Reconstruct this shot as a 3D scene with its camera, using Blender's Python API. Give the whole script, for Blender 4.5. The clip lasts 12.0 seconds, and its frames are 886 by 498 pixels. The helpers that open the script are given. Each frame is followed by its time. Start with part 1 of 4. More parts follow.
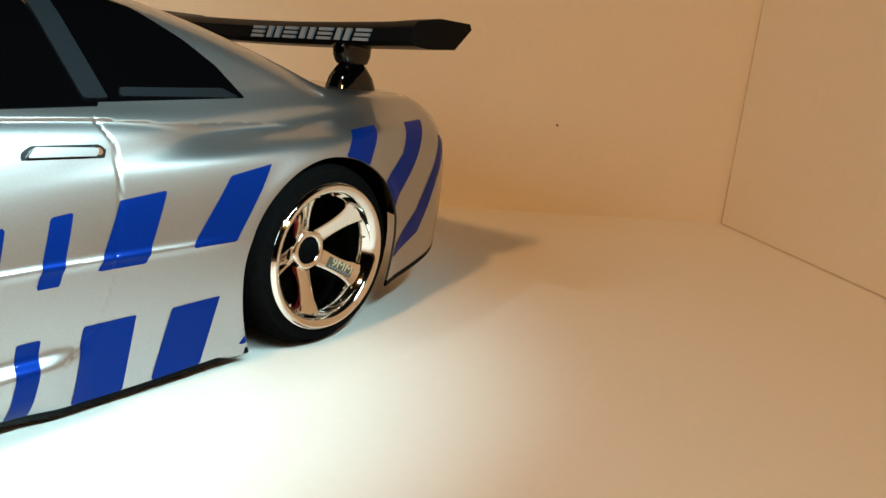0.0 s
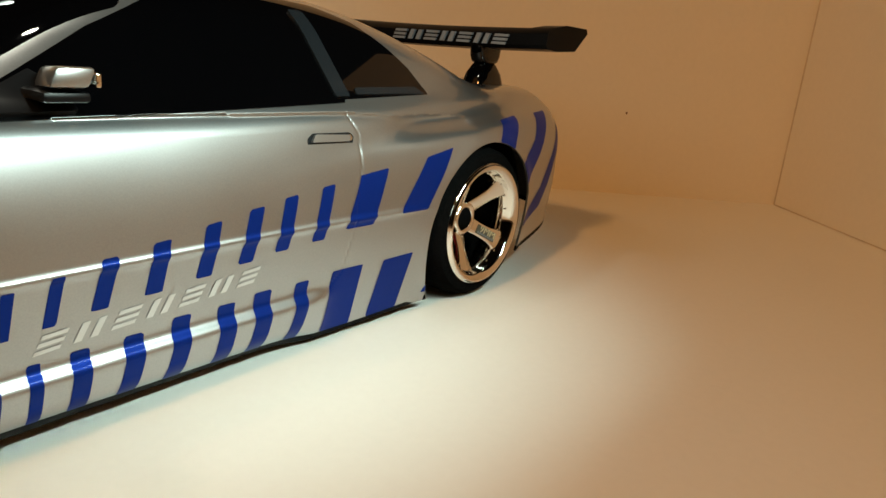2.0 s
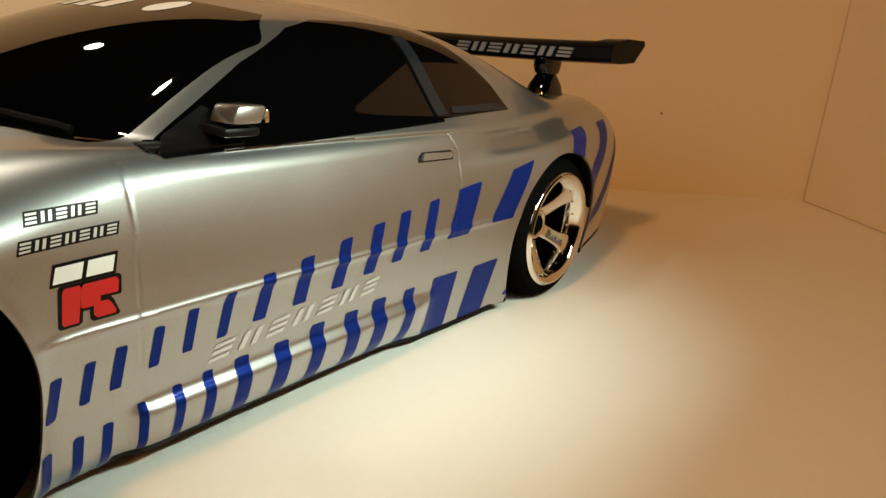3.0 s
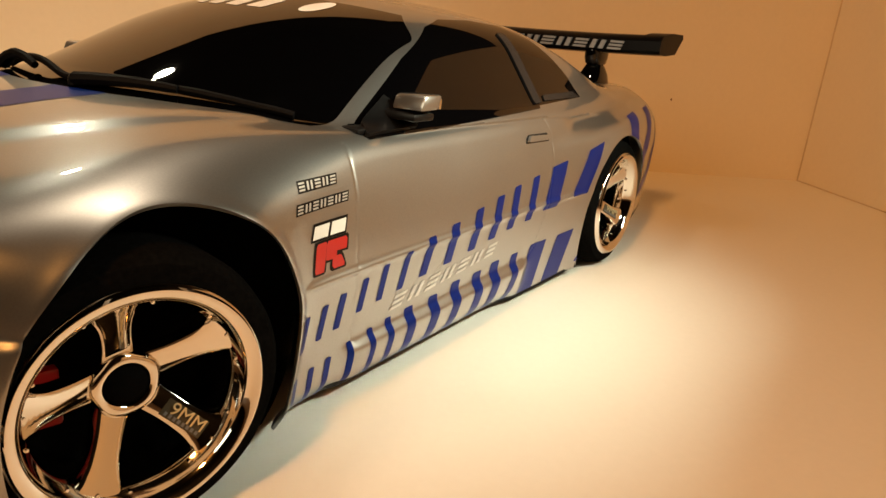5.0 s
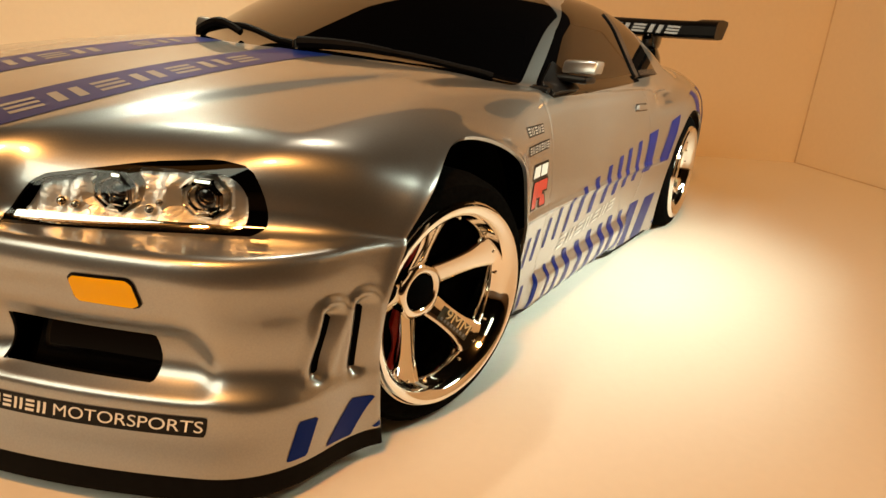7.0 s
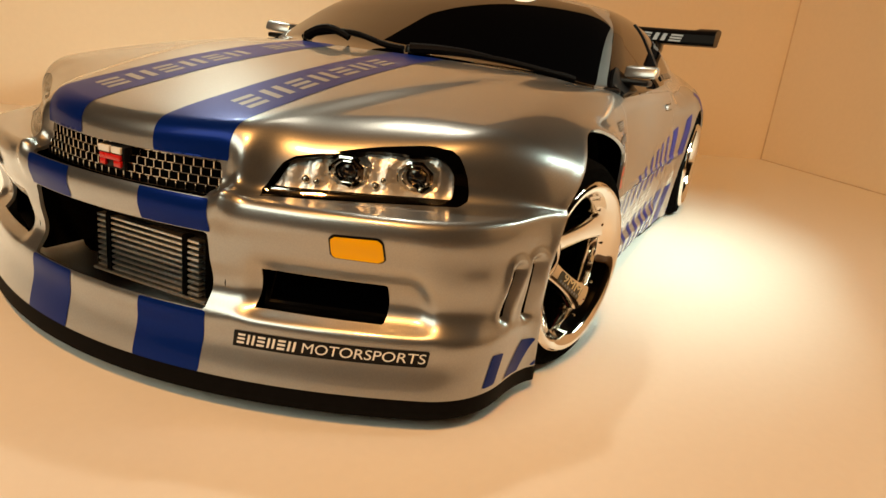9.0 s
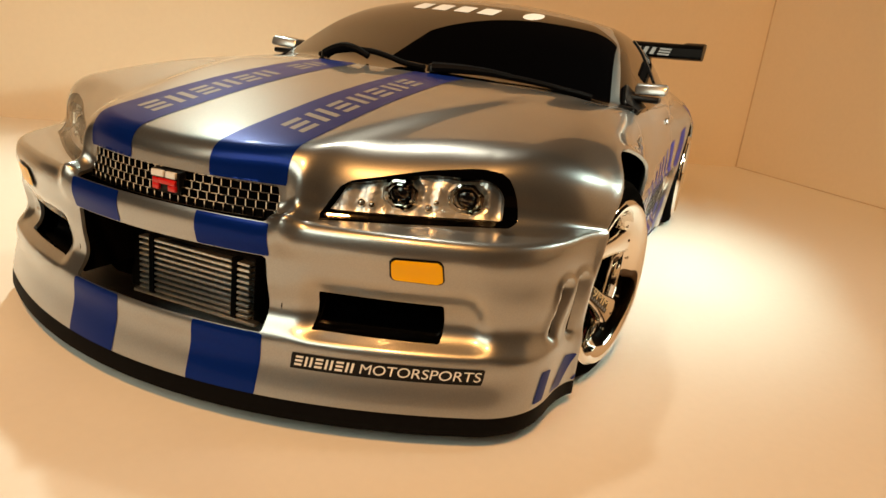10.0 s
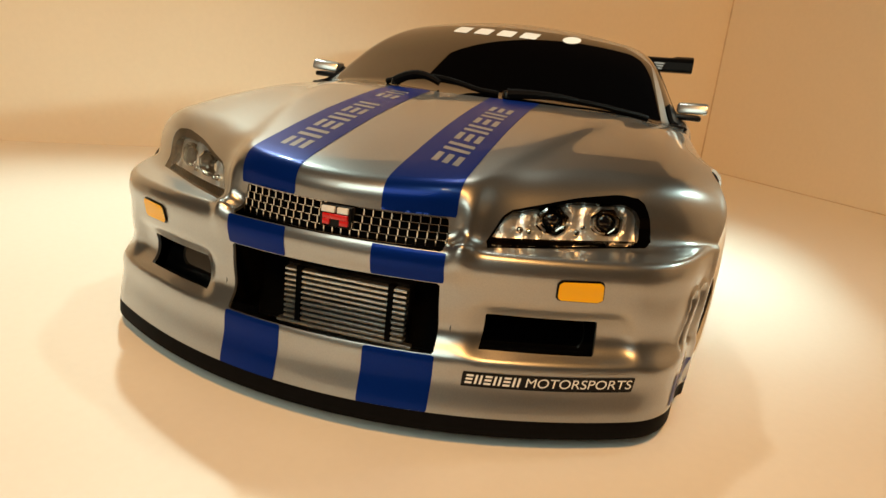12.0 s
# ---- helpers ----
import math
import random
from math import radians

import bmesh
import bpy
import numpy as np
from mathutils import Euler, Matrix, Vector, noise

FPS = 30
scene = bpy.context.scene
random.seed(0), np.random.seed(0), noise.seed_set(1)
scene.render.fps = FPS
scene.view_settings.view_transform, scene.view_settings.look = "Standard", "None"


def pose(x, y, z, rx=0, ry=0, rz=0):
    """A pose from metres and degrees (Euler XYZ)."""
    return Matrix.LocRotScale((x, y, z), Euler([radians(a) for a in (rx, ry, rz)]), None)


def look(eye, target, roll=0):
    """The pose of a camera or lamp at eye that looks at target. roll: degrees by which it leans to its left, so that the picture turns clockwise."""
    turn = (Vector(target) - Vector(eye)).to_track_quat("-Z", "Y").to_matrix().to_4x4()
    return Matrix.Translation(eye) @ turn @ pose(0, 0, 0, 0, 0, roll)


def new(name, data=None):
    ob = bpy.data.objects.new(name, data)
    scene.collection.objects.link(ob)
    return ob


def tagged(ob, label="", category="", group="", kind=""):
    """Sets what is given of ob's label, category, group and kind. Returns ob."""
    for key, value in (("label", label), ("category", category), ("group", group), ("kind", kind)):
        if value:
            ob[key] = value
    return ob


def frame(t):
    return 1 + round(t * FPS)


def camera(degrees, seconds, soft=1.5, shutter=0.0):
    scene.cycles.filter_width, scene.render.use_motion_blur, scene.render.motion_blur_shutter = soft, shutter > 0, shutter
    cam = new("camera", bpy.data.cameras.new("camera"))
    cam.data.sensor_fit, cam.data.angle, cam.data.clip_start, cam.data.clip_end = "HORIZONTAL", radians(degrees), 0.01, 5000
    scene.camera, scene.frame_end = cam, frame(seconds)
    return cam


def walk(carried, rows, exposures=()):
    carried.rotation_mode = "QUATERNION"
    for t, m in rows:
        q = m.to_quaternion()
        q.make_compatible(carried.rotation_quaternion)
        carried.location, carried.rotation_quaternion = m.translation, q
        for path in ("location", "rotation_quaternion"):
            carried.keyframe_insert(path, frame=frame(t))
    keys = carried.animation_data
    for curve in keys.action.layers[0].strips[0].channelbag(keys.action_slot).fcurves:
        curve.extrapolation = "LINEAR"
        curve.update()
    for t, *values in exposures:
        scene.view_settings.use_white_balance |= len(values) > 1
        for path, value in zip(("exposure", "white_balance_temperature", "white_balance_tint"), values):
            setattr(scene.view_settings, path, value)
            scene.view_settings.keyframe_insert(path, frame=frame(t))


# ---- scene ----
cam = camera(66.20, 12.0)
PATH = [
    (0.0, 0.0937, -0.2607, 0.0968, 75.38, -4.71, -54.15),
    (0.5, 0.0772, -0.2647, 0.1026, 75.11, -4.64, -53.65),
    (1.0, 0.0606, -0.2626, 0.1019, 74.73, -5.11, -53.77),
    (1.5, 0.0443, -0.2581, 0.1018, 74.24, -5.16, -53.73),
    (2.0, 0.0212, -0.2514, 0.1003, 73.79, -4.99, -52.65),
    (2.5, 0.0049, -0.2416, 0.1063, 73.58, -3.58, -53.22),
    (3.0, -0.0118, -0.2337, 0.1088, 72.96, -4.52, -52.69),
    (5.0, -0.0723, -0.2117, 0.1091, 71.96, -4.89, -55.61),
    (5.5, -0.0884, -0.2034, 0.1058, 72.21, -5.35, -56.66),
    (6.0, -0.1007, -0.1930, 0.1014, 72.17, -5.71, -57.40),
    (6.5, -0.1167, -0.1813, 0.0967, 72.09, -5.83, -58.31),
    (7.0, -0.1388, -0.1708, 0.0953, 72.07, -5.52, -59.47),
    (7.5, -0.1557, -0.1619, 0.0920, 72.29, -5.50, -60.72),
    (9.5, -0.2018, -0.1330, 0.0942, 72.82, -6.57, -65.27),
    (10.0, -0.2060, -0.1228, 0.0955, 73.23, -6.63, -66.86),
    (10.5, -0.2120, -0.1112, 0.0959, 72.97, -6.87, -68.27),
    (11.0, -0.2184, -0.0975, 0.0979, 73.36, -6.32, -69.87),
    (11.5, -0.2259, -0.0862, 0.0985, 73.91, -6.19, -71.38),
    (12.0, -0.2370, -0.0732, 0.0985, 74.13, -6.00, -72.85),
]
walk(cam, [(t, pose(x, y, z, rx, ry, rz)) for t, x, y, z, rx, ry, rz in PATH],
     exposures=[(0.0, -0.27, 6600, 2), (1.0, -0.50, 7300, 4), (2.5, -0.84, 8600, 8), (4.0, -0.70, 11000, 16), (5.5, -0.48, 12400, 22), (7.5, -0.20, 10200, 13), (9.5, -0.22, 9300, 11), (12.0, -0.19, 8200, 4)])

# ---- world, lamps, exposure ----
world = bpy.data.worlds.new("world")
scene.world = world
world.use_nodes = True
wbg = world.node_tree.nodes["Background"]
wbg.inputs[0].default_value = (1.0, 0.70, 0.42, 1)
wbg.inputs[1].default_value = 0.02


def lamp(name, kind, energy, colour, m, **settings):
    data = bpy.data.lights.new(name, kind)
    data.energy, data.color = energy, colour
    ob = new(name, data)
    ob.matrix_world = m
    return ob, data


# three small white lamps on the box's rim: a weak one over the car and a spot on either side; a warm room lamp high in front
top_lamp, td = lamp("white_lamp_top", "SPOT", 1.0, (0.92, 0.98, 1.0), pose(0.095, 0.005, 0.345))
td.spot_size, td.spot_blend, td.shadow_soft_size = radians(112), 0.7, 0.009
left_strip, ld = lamp("white_strip_left", "AREA", 0.42, (0.62, 0.90, 1.0), pose(0.158, -0.270, 0.200, 56, 0, 0))
ld.shape, ld.size, ld.size_y, ld.spread = "RECTANGLE", 0.18, 0.012, radians(74)
right_spot, gd = lamp("white_spot_right", "SPOT", 4.4, (0.70, 0.93, 1.0), look((0.140, 0.220, 0.330), (0.020, 0.160, 0)))
gd.spot_size, gd.spot_blend, gd.shadow_soft_size = radians(84), 1.0, 0.008
room, rd = lamp("warm_room_lamp", "AREA", 9.0, (1.0, 0.50, 0.19), look((-0.56, -0.24, 0.90), (0.2, 0, 0)))
rd.shape, rd.size = "DISK", 0.10
# large warm fill panel, added to spread the room light; no window known there
panel, pd = lamp("warm_front_fill", "AREA", 3.4, (1.0, 0.46, 0.16), look((-1.5, 0.35, 1.1), (0.1, 0, 0.03)))
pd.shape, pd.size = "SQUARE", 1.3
# cool panel added in front for pale highlights on the nose; its source is unseen
front_light, wd = lamp("pale_front_light", "AREA", 2.5, (0.66, 0.92, 1.0), look((-0.66, 0.06, 0.46), (0, 0, 0.05)))
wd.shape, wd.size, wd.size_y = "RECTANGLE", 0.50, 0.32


# ---- materials ----
def material(name, colour, rough=0.5, metal=0.0, coat=0.0, grain=0.0, grain_size=200.0, bump=0.0, stain=0.0, stain_size=8.0, spec=0.5, coat_ior=1.5, vary=0.04):
    m = bpy.data.materials.new(name)
    m.use_nodes = True
    nt = m.node_tree
    b = nt.nodes["Principled BSDF"]
    b.inputs["Roughness"].default_value = rough
    b.inputs["Metallic"].default_value = metal
    b.inputs["Coat Weight"].default_value = coat
    b.inputs["Coat Roughness"].default_value = 0.015
    b.inputs["Coat IOR"].default_value = coat_ior
    b.inputs["Specular IOR Level"].default_value = spec
    geo = nt.nodes.new("ShaderNodeTexCoord")

    def noise_of(scale, detail):
        n = nt.nodes.new("ShaderNodeTexNoise")
        n.inputs["Scale"].default_value, n.inputs["Detail"].default_value = scale, detail
        nt.links.new(geo.outputs["Object"], n.inputs["Vector"])
        return n

    fine, broad = noise_of(grain_size, 4), noise_of(stain_size, 3)
    last = None
    for src, amount in ((fine, grain), (broad, stain)):
        ramp = nt.nodes.new("ShaderNodeMapRange")
        ramp.inputs[1].default_value, ramp.inputs[2].default_value = 0.3, 0.7
        ramp.inputs[3].default_value, ramp.inputs[4].default_value = 1 - amount, 1 + amount
        nt.links.new(src.outputs[0], ramp.inputs[0])
        mul = nt.nodes.new("ShaderNodeVectorMath")
        mul.operation = "MULTIPLY"
        if last is None:
            mul.inputs[0].default_value = colour
        else:
            nt.links.new(last, mul.inputs[0])
        nt.links.new(ramp.outputs[0], mul.inputs[1])
        last = mul.outputs[0]
    nt.links.new(last, b.inputs["Base Color"])
    rr = nt.nodes.new("ShaderNodeMapRange")
    rr.inputs[1].default_value, rr.inputs[2].default_value = 0.3, 0.7
    rr.inputs[3].default_value, rr.inputs[4].default_value = max(0.0, rough - vary), rough + vary
    nt.links.new(broad.outputs[0], rr.inputs[0])
    nt.links.new(rr.outputs[0], b.inputs["Roughness"])
    if bump:
        bn = nt.nodes.new("ShaderNodeBump")
        bn.inputs["Strength"].default_value, bn.inputs["Distance"].default_value = bump, 0.0003
        nt.links.new(fine.outputs[0], bn.inputs["Height"])
        nt.links.new(bn.outputs[0], b.inputs["Normal"])
    return m


SILVER = material("silver_paint", (0.36, 0.37, 0.375), 0.33, 0.92, 1.0, coat_ior=1.65, grain=0.045, grain_size=2400, stain=0.03, stain_size=12)
BLUE = material("blue_vinyl", (0.0001, 0.018, 0.165), 0.34, 0.45, 0.10, grain=0.04, grain_size=2500, spec=0.05)
BLACK_GLOSS = material("black_window_gloss", (0.0008, 0.0008, 0.001), 0.022, 0.0, 0.0, stain=0.2, spec=0.5, vary=0.004)
BLACK = material("black_plastic", (0.003, 0.003, 0.0035), 0.34, 0.0, 0.0, grain=0.2, grain_size=600, spec=0.2)
LIP_BLACK = material("matt_black_lip", (0.003, 0.003, 0.0035), 0.6, grain=0.2, grain_size=500, spec=0.05)
WING_BLACK = material("wing_black", (0.003, 0.003, 0.0035), 0.34, grain=0.2, grain_size=500, spec=0.05)
DARK = material("dark_interior", (0.004, 0.004, 0.004), 0.9, stain=0.3, spec=0.0)
RUBBER = material("tyre_rubber", (0.004, 0.004, 0.004), 0.85, grain=0.3, grain_size=900, bump=0.3, spec=0.0)
CHROME = material("chrome_plating", (0.86, 0.83, 0.78), 0.05, 1.0, stain=0.02)
STEEL = material("brushed_steel", (0.72, 0.72, 0.70), 0.36, 1.0, grain=0.1, grain_size=800)
ORANGE = material("orange_indicator", (1.0, 0.47, 0.004), 0.4, 0.0, 0.3, stain=0.05)
WHITE_V = material("white_vinyl", (0.75, 0.75, 0.74), 0.35, 0.0, 0.5, stain=0.03)
GREY_V = material("grey_vinyl", (0.20, 0.21, 0.23), 0.35, 0.2, 0.5)
RED_V = material("red_vinyl", (0.55, 0.01, 0.015), 0.3, 0.0, 0.6)
BOARD = material("white_board", (0.80, 0.78, 0.74), 0.45, 0.0, 0.0, grain=0.01, grain_size=300, stain=0.02, stain_size=5, bump=0.02)
DIM_WALL = material("dim_room_wall", (0.014, 0.011, 0.009), 0.8, stain=0.1, stain_size=1.0)
TRIM = material("dark_trim", (0.008, 0.010, 0.012), 0.20, 0.0, 0.0, spec=0.3)
RED_P = material("red_caliper", (0.35, 0.01, 0.01), 0.35)
DARK_LENS = material("dark_lens", (0.004, 0.004, 0.005), 0.04, 0.0, 1.0)
GOLD = material("bronze_print", (0.10, 0.085, 0.06), 0.4, 0.4)
PRINT = material("pale_gold_print", (0.60, 0.47, 0.28), 0.5)
PALE_V = material("pale_silver_vinyl", (0.60, 0.61, 0.61), 0.4, 0.6, 0.8)
DARK_SPOT = material("brown_speck", (0.16, 0.08, 0.035), 0.7)
# brown that stands in for the shade in the gaps of the boards
GAP_SHADE = material("brown_gap_shade", (0.60, 0.47, 0.33), 0.8, stain=0.2, stain_size=40)
DARK_WOOD = material("dark_brown_wood", (0.05, 0.03, 0.018), 0.5, grain=0.2, grain_size=30, stain=0.2, stain_size=3)
WALLPAPER = material("white_backdrop_board", (0.77, 0.68, 0.55), 0.65, 0.0, 0.0, grain=0.012, grain_size=250, stain=0.025, stain_size=4, bump=0.03)


# ---- building helpers ----
def mesh_object(name, verts, faces, mat, parent=None, smooth=True, label=""):
    me = bpy.data.meshes.new(name)
    me.from_pydata([tuple(v) for v in verts], [], [tuple(f) for f in faces])
    me.materials.append(mat)
    if smooth:
        me.shade_smooth()
    ob = new(name, me)
    if parent is not None:
        ob.parent = parent
    if label:
        tagged(ob, label)
    return ob


def part(name, bm, mat, parent=None, label="", smooth=True, sharp=35):
    """One bmesh as one mesh object under a thing or a part."""
    me = bpy.data.meshes.new(name)
    bmesh.ops.recalc_face_normals(bm, faces=bm.faces)
    bm.to_mesh(me)
    bm.free()
    me.materials.append(mat)
    if smooth:
        me.shade_smooth()
        me.set_sharp_from_angle(angle=radians(sharp))
    ob = new(name, me)
    if parent is not None:
        ob.parent = parent
    if label:
        tagged(ob, label)
    return ob


def thing(name, label, category, at=(0, 0, 0), group="", kind=""):
    ob = new(name)
    ob.location = at
    return tagged(ob, label, category, group, kind)


def box(bm, lo, hi, bevel=0.0):
    r = bmesh.ops.create_cube(bm, size=1.0)
    lo, hi = Vector(lo), Vector(hi)
    for v in r["verts"]:
        v.co = Vector([lo[i] + (v.co[i] + 0.5) * (hi[i] - lo[i]) for i in range(3)])
    if bevel:
        es = list({e for v in r["verts"] for e in v.link_edges})
        bmesh.ops.bevel(bm, geom=es, offset=bevel, segments=2, affect="EDGES", profile=0.5)
    return bm


def lathe(bm, profile, steps=96, axis="y", centre=(0, 0, 0), closed=False):
    """Turn (radius, along) pairs about an axis."""
    rings = []
    for k in range(steps):
        a = 2 * math.pi * k / steps
        ring = []
        for r, h in profile:
            p = (r * math.cos(a), h, r * math.sin(a)) if axis == "y" else (r * math.cos(a), r * math.sin(a), h)
            ring.append(bm.verts.new(Vector(centre) + Vector(p)))
        rings.append(ring)
    n = len(profile)
    for k in range(steps):
        a, b = rings[k], rings[(k + 1) % steps]
        for i in range(n if closed else n - 1):
            j = (i + 1) % n
            bm.faces.new((a[i], a[j], b[j], b[i]))
    return bm


# ---- the place: floor board and two backdrop walls ----
CORNER = Vector((0.648, -0.139, 0))
ALONG_BACK = Vector((-0.663, 0.749, 0))
ALONG_SIDE = Vector((-0.749, -0.663, 0))


def slab(name, p, q, away, height, thick, mat, label):
    bm = bmesh.new()
    ps = [p, q, q + away * thick, p + away * thick]
    lo = [bm.verts.new(v) for v in ps]
    hi = [bm.verts.new(v + Vector((0, 0, height))) for v in ps]
    bm.faces.new(lo)
    bm.faces.new(hi)
    for i in range(4):
        bm.faces.new((lo[i], lo[(i + 1) % 4], hi[(i + 1) % 4], hi[i]))
    return tagged(part(name, bm, mat, smooth=False), label, "wall", kind="structure")


bm = bmesh.new()
rim_of_board = [CORNER + ALONG_SIDE * u + ALONG_BACK * v for u, v in ((-0.03, -0.03), (0.58, -0.03), (0.58, 1.1), (-0.03, 1.1))]
lo = [bm.verts.new(p - Vector((0, 0, 0.006))) for p in rim_of_board]
hi = [bm.verts.new(p) for p in rim_of_board]
bm.faces.new(lo)
bm.faces.new(hi)
for i in range(4):
    bm.faces.new((lo[i], lo[(i + 1) % 4], hi[(i + 1) % 4], hi[i]))
tagged(part("floor", bm, BOARD, smooth=False), "smooth white board floor with a soft sheen", "floor", kind="structure")
# unseen dark slab, added past the board so the low bodywork reflects dark
bm = bmesh.new()
box(bm, (-1.8, -1.2, -0.04), (1.2, 1.5, -0.006))
tagged(part("unseen_tabletop", bm, DARK_WOOD, smooth=False), "unseen dark brown slab added past the white board", "table", kind="structure")
away_back = Vector((0.749, 0.663, 0))
away_side = Vector((0.663, -0.749, 0))
slab("wall_back", CORNER - ALONG_BACK * 0.04, CORNER + ALONG_BACK * 1.1, away_back, 0.36, 0.03, WALLPAPER, "plain white backdrop board standing behind the car")
slab("wall_side", CORNER + ALONG_SIDE * 0.0024, CORNER + ALONG_SIDE * 0.9, away_side, 0.36, 0.03, WALLPAPER, "plain white side board meeting the backdrop at a seam")
# strip set into the corner gap, its shade given as brown colour
bm = bmesh.new()
foot = [CORNER + ALONG_SIDE * u + away_side * d for u, d in ((0.0001, 0.0002), (0.0023, 0.0002), (0.0023, 0.012), (0.0001, 0.012))]
lo = [bm.verts.new(p) for p in foot]
hi = [bm.verts.new(p + Vector((0, 0, 0.359))) for p in foot]
bm.faces.new(hi)
for i in range(4):
    bm.faces.new((lo[i], lo[(i + 1) % 4], hi[(i + 1) % 4], hi[i]))
part("seam", bm, GAP_SHADE, bpy.data.objects["wall_side"], "brown strip filling the corner gap, coloured as its shade", smooth=False)
# strip along the side board's foot, painted as the shaded gap below it
bm = bmesh.new()
foot = [CORNER + ALONG_SIDE * u - away_side * d for u, d in ((0.003, 0.0006), (0.57, 0.0006), (0.57, -0.004), (0.003, -0.004))]
lo = [bm.verts.new(p + Vector((0, 0, 0.0002))) for p in foot]
hi = [bm.verts.new(p + Vector((0, 0, 0.0007))) for p in foot]
bm.faces.new(hi)
for i in range(4):
    bm.faces.new((lo[i], lo[(i + 1) % 4], hi[(i + 1) % 4], hi[i]))
part("seam", bm, GAP_SHADE, bpy.data.objects["wall_side"], "brown strip along the board's foot, coloured as a shaded gap", smooth=False)
speck_at = Vector((0.5553, -0.0343, 0.0657)) - away_back * 0.0002
bm = bmesh.new()
for k in range(9):
    a = 2 * math.pi * k / 9
    rr = 0.0011 + 0.0003 * math.sin(3 * a + 1)
    bm.verts.new(speck_at + ALONG_BACK * rr * math.cos(a) * 0.8 + Vector((0, 0, rr * math.sin(a))))
bm.faces.new(bm.verts)
part("speck", bm, DARK_SPOT, bpy.data.objects["wall_back"], "small brown speck on the board", smooth=False)

bm = bmesh.new()
box(bm, (-1.8, -1.2, 1.9), (1.2, 1.5, 1.94))
tagged(part("ceiling", bm, DIM_WALL, smooth=False), "plain dim ceiling of the room", "ceiling", kind="structure")
for name, lo, hi in (("wall_room_front", (-1.84, -1.2, -0.04), (-1.8, 1.5, 1.94)), ("wall_room_rear", (1.2, -1.2, -0.04), (1.24, 1.5, 1.94)),
                     ("wall_room_left", (-1.84, -1.24, -0.04), (1.24, -1.2, 1.94)), ("wall_room_right", (-1.84, 1.5, -0.04), (1.24, 1.54, 1.94))):
    bm = bmesh.new()
    box(bm, lo, hi)
    tagged(part(name, bm, DIM_WALL, smooth=False), "plain dim wall of the room", "wall", kind="structure")


# ---- the car body as one smooth field, in millimetres ----
def smax(a, b, k):
    h = np.maximum(k - np.abs(a - b), 0) / k
    return np.maximum(a, b) + h * h * k * 0.25


def smin(a, b, k):
    return -smax(-a, -b, k)


def sig(t):
    return 1 / (1 + np.exp(-np.clip(t, -30, 30)))


def spline(xs, ys):
    """A natural cubic curve through a few stations, as a dense table for np.interp."""
    xs, ys = np.array(xs, float), np.array(ys, float)
    n = len(xs)
    h = np.diff(xs)
    A = np.eye(n)
    r = np.zeros(n)
    for i in range(1, n - 1):
        A[i, i - 1], A[i, i], A[i, i + 1] = h[i - 1], 2 * (h[i - 1] + h[i]), h[i]
        r[i] = 6 * ((ys[i + 1] - ys[i]) / h[i] - (ys[i] - ys[i - 1]) / h[i - 1])
    m = np.linalg.solve(A, r)
    t = np.linspace(xs[0], xs[-1], 1500)
    i = np.clip(np.searchsorted(xs, t) - 1, 0, n - 2)
    a, b = (xs[i + 1] - t) / h[i], (t - xs[i]) / h[i]
    return t, a * ys[i] + b * ys[i + 1] + ((a ** 3 - a) * m[i] + (b ** 3 - b) * m[i + 1]) * h[i] ** 2 / 6


def at(table, t):
    return np.interp(t, table[0], table[1])


TOP = spline((-90, -75, -60, -30, 0, 25, 80, 200, 290, 325, 345, 365), (61, 66.5, 70, 75.8, 80.3, 83, 83.5, 85, 88.5, 88.5, 86.5, 82))
LIP = spline((2, 8, 13, 19, 24.5, 28, 36, 44, 48, 53), (-3.6, -3.4, -2.4, -1.2, -0.6, 1.8, 1.6, 0.4, -0.6, 0.6))
BOTTOM = spline((-95, -60, 0, 60, 210, 260, 296, 320, 345, 370), (3.5, 3.5, 3.5, 3.6, 2.6, 7, 12.5, 16.5, 22.5, 28))
F_ARCH = (5.4, 33.0, 34.8, 38.6)
R_ARCH = (258.6, 31.0, 36.2, 35.4)


def arch_gap(x, z, arch):
    cx, cz, rx, rz = arch
    return (np.sqrt(((x - cx) / rx) ** 2 + ((z - cz) / np.where(z > cz, rz, rz * 1.6)) ** 2) - 1) * rx


def at_door(x):
    return sig((x - 46) / 10) * sig((206 - x) / 9)


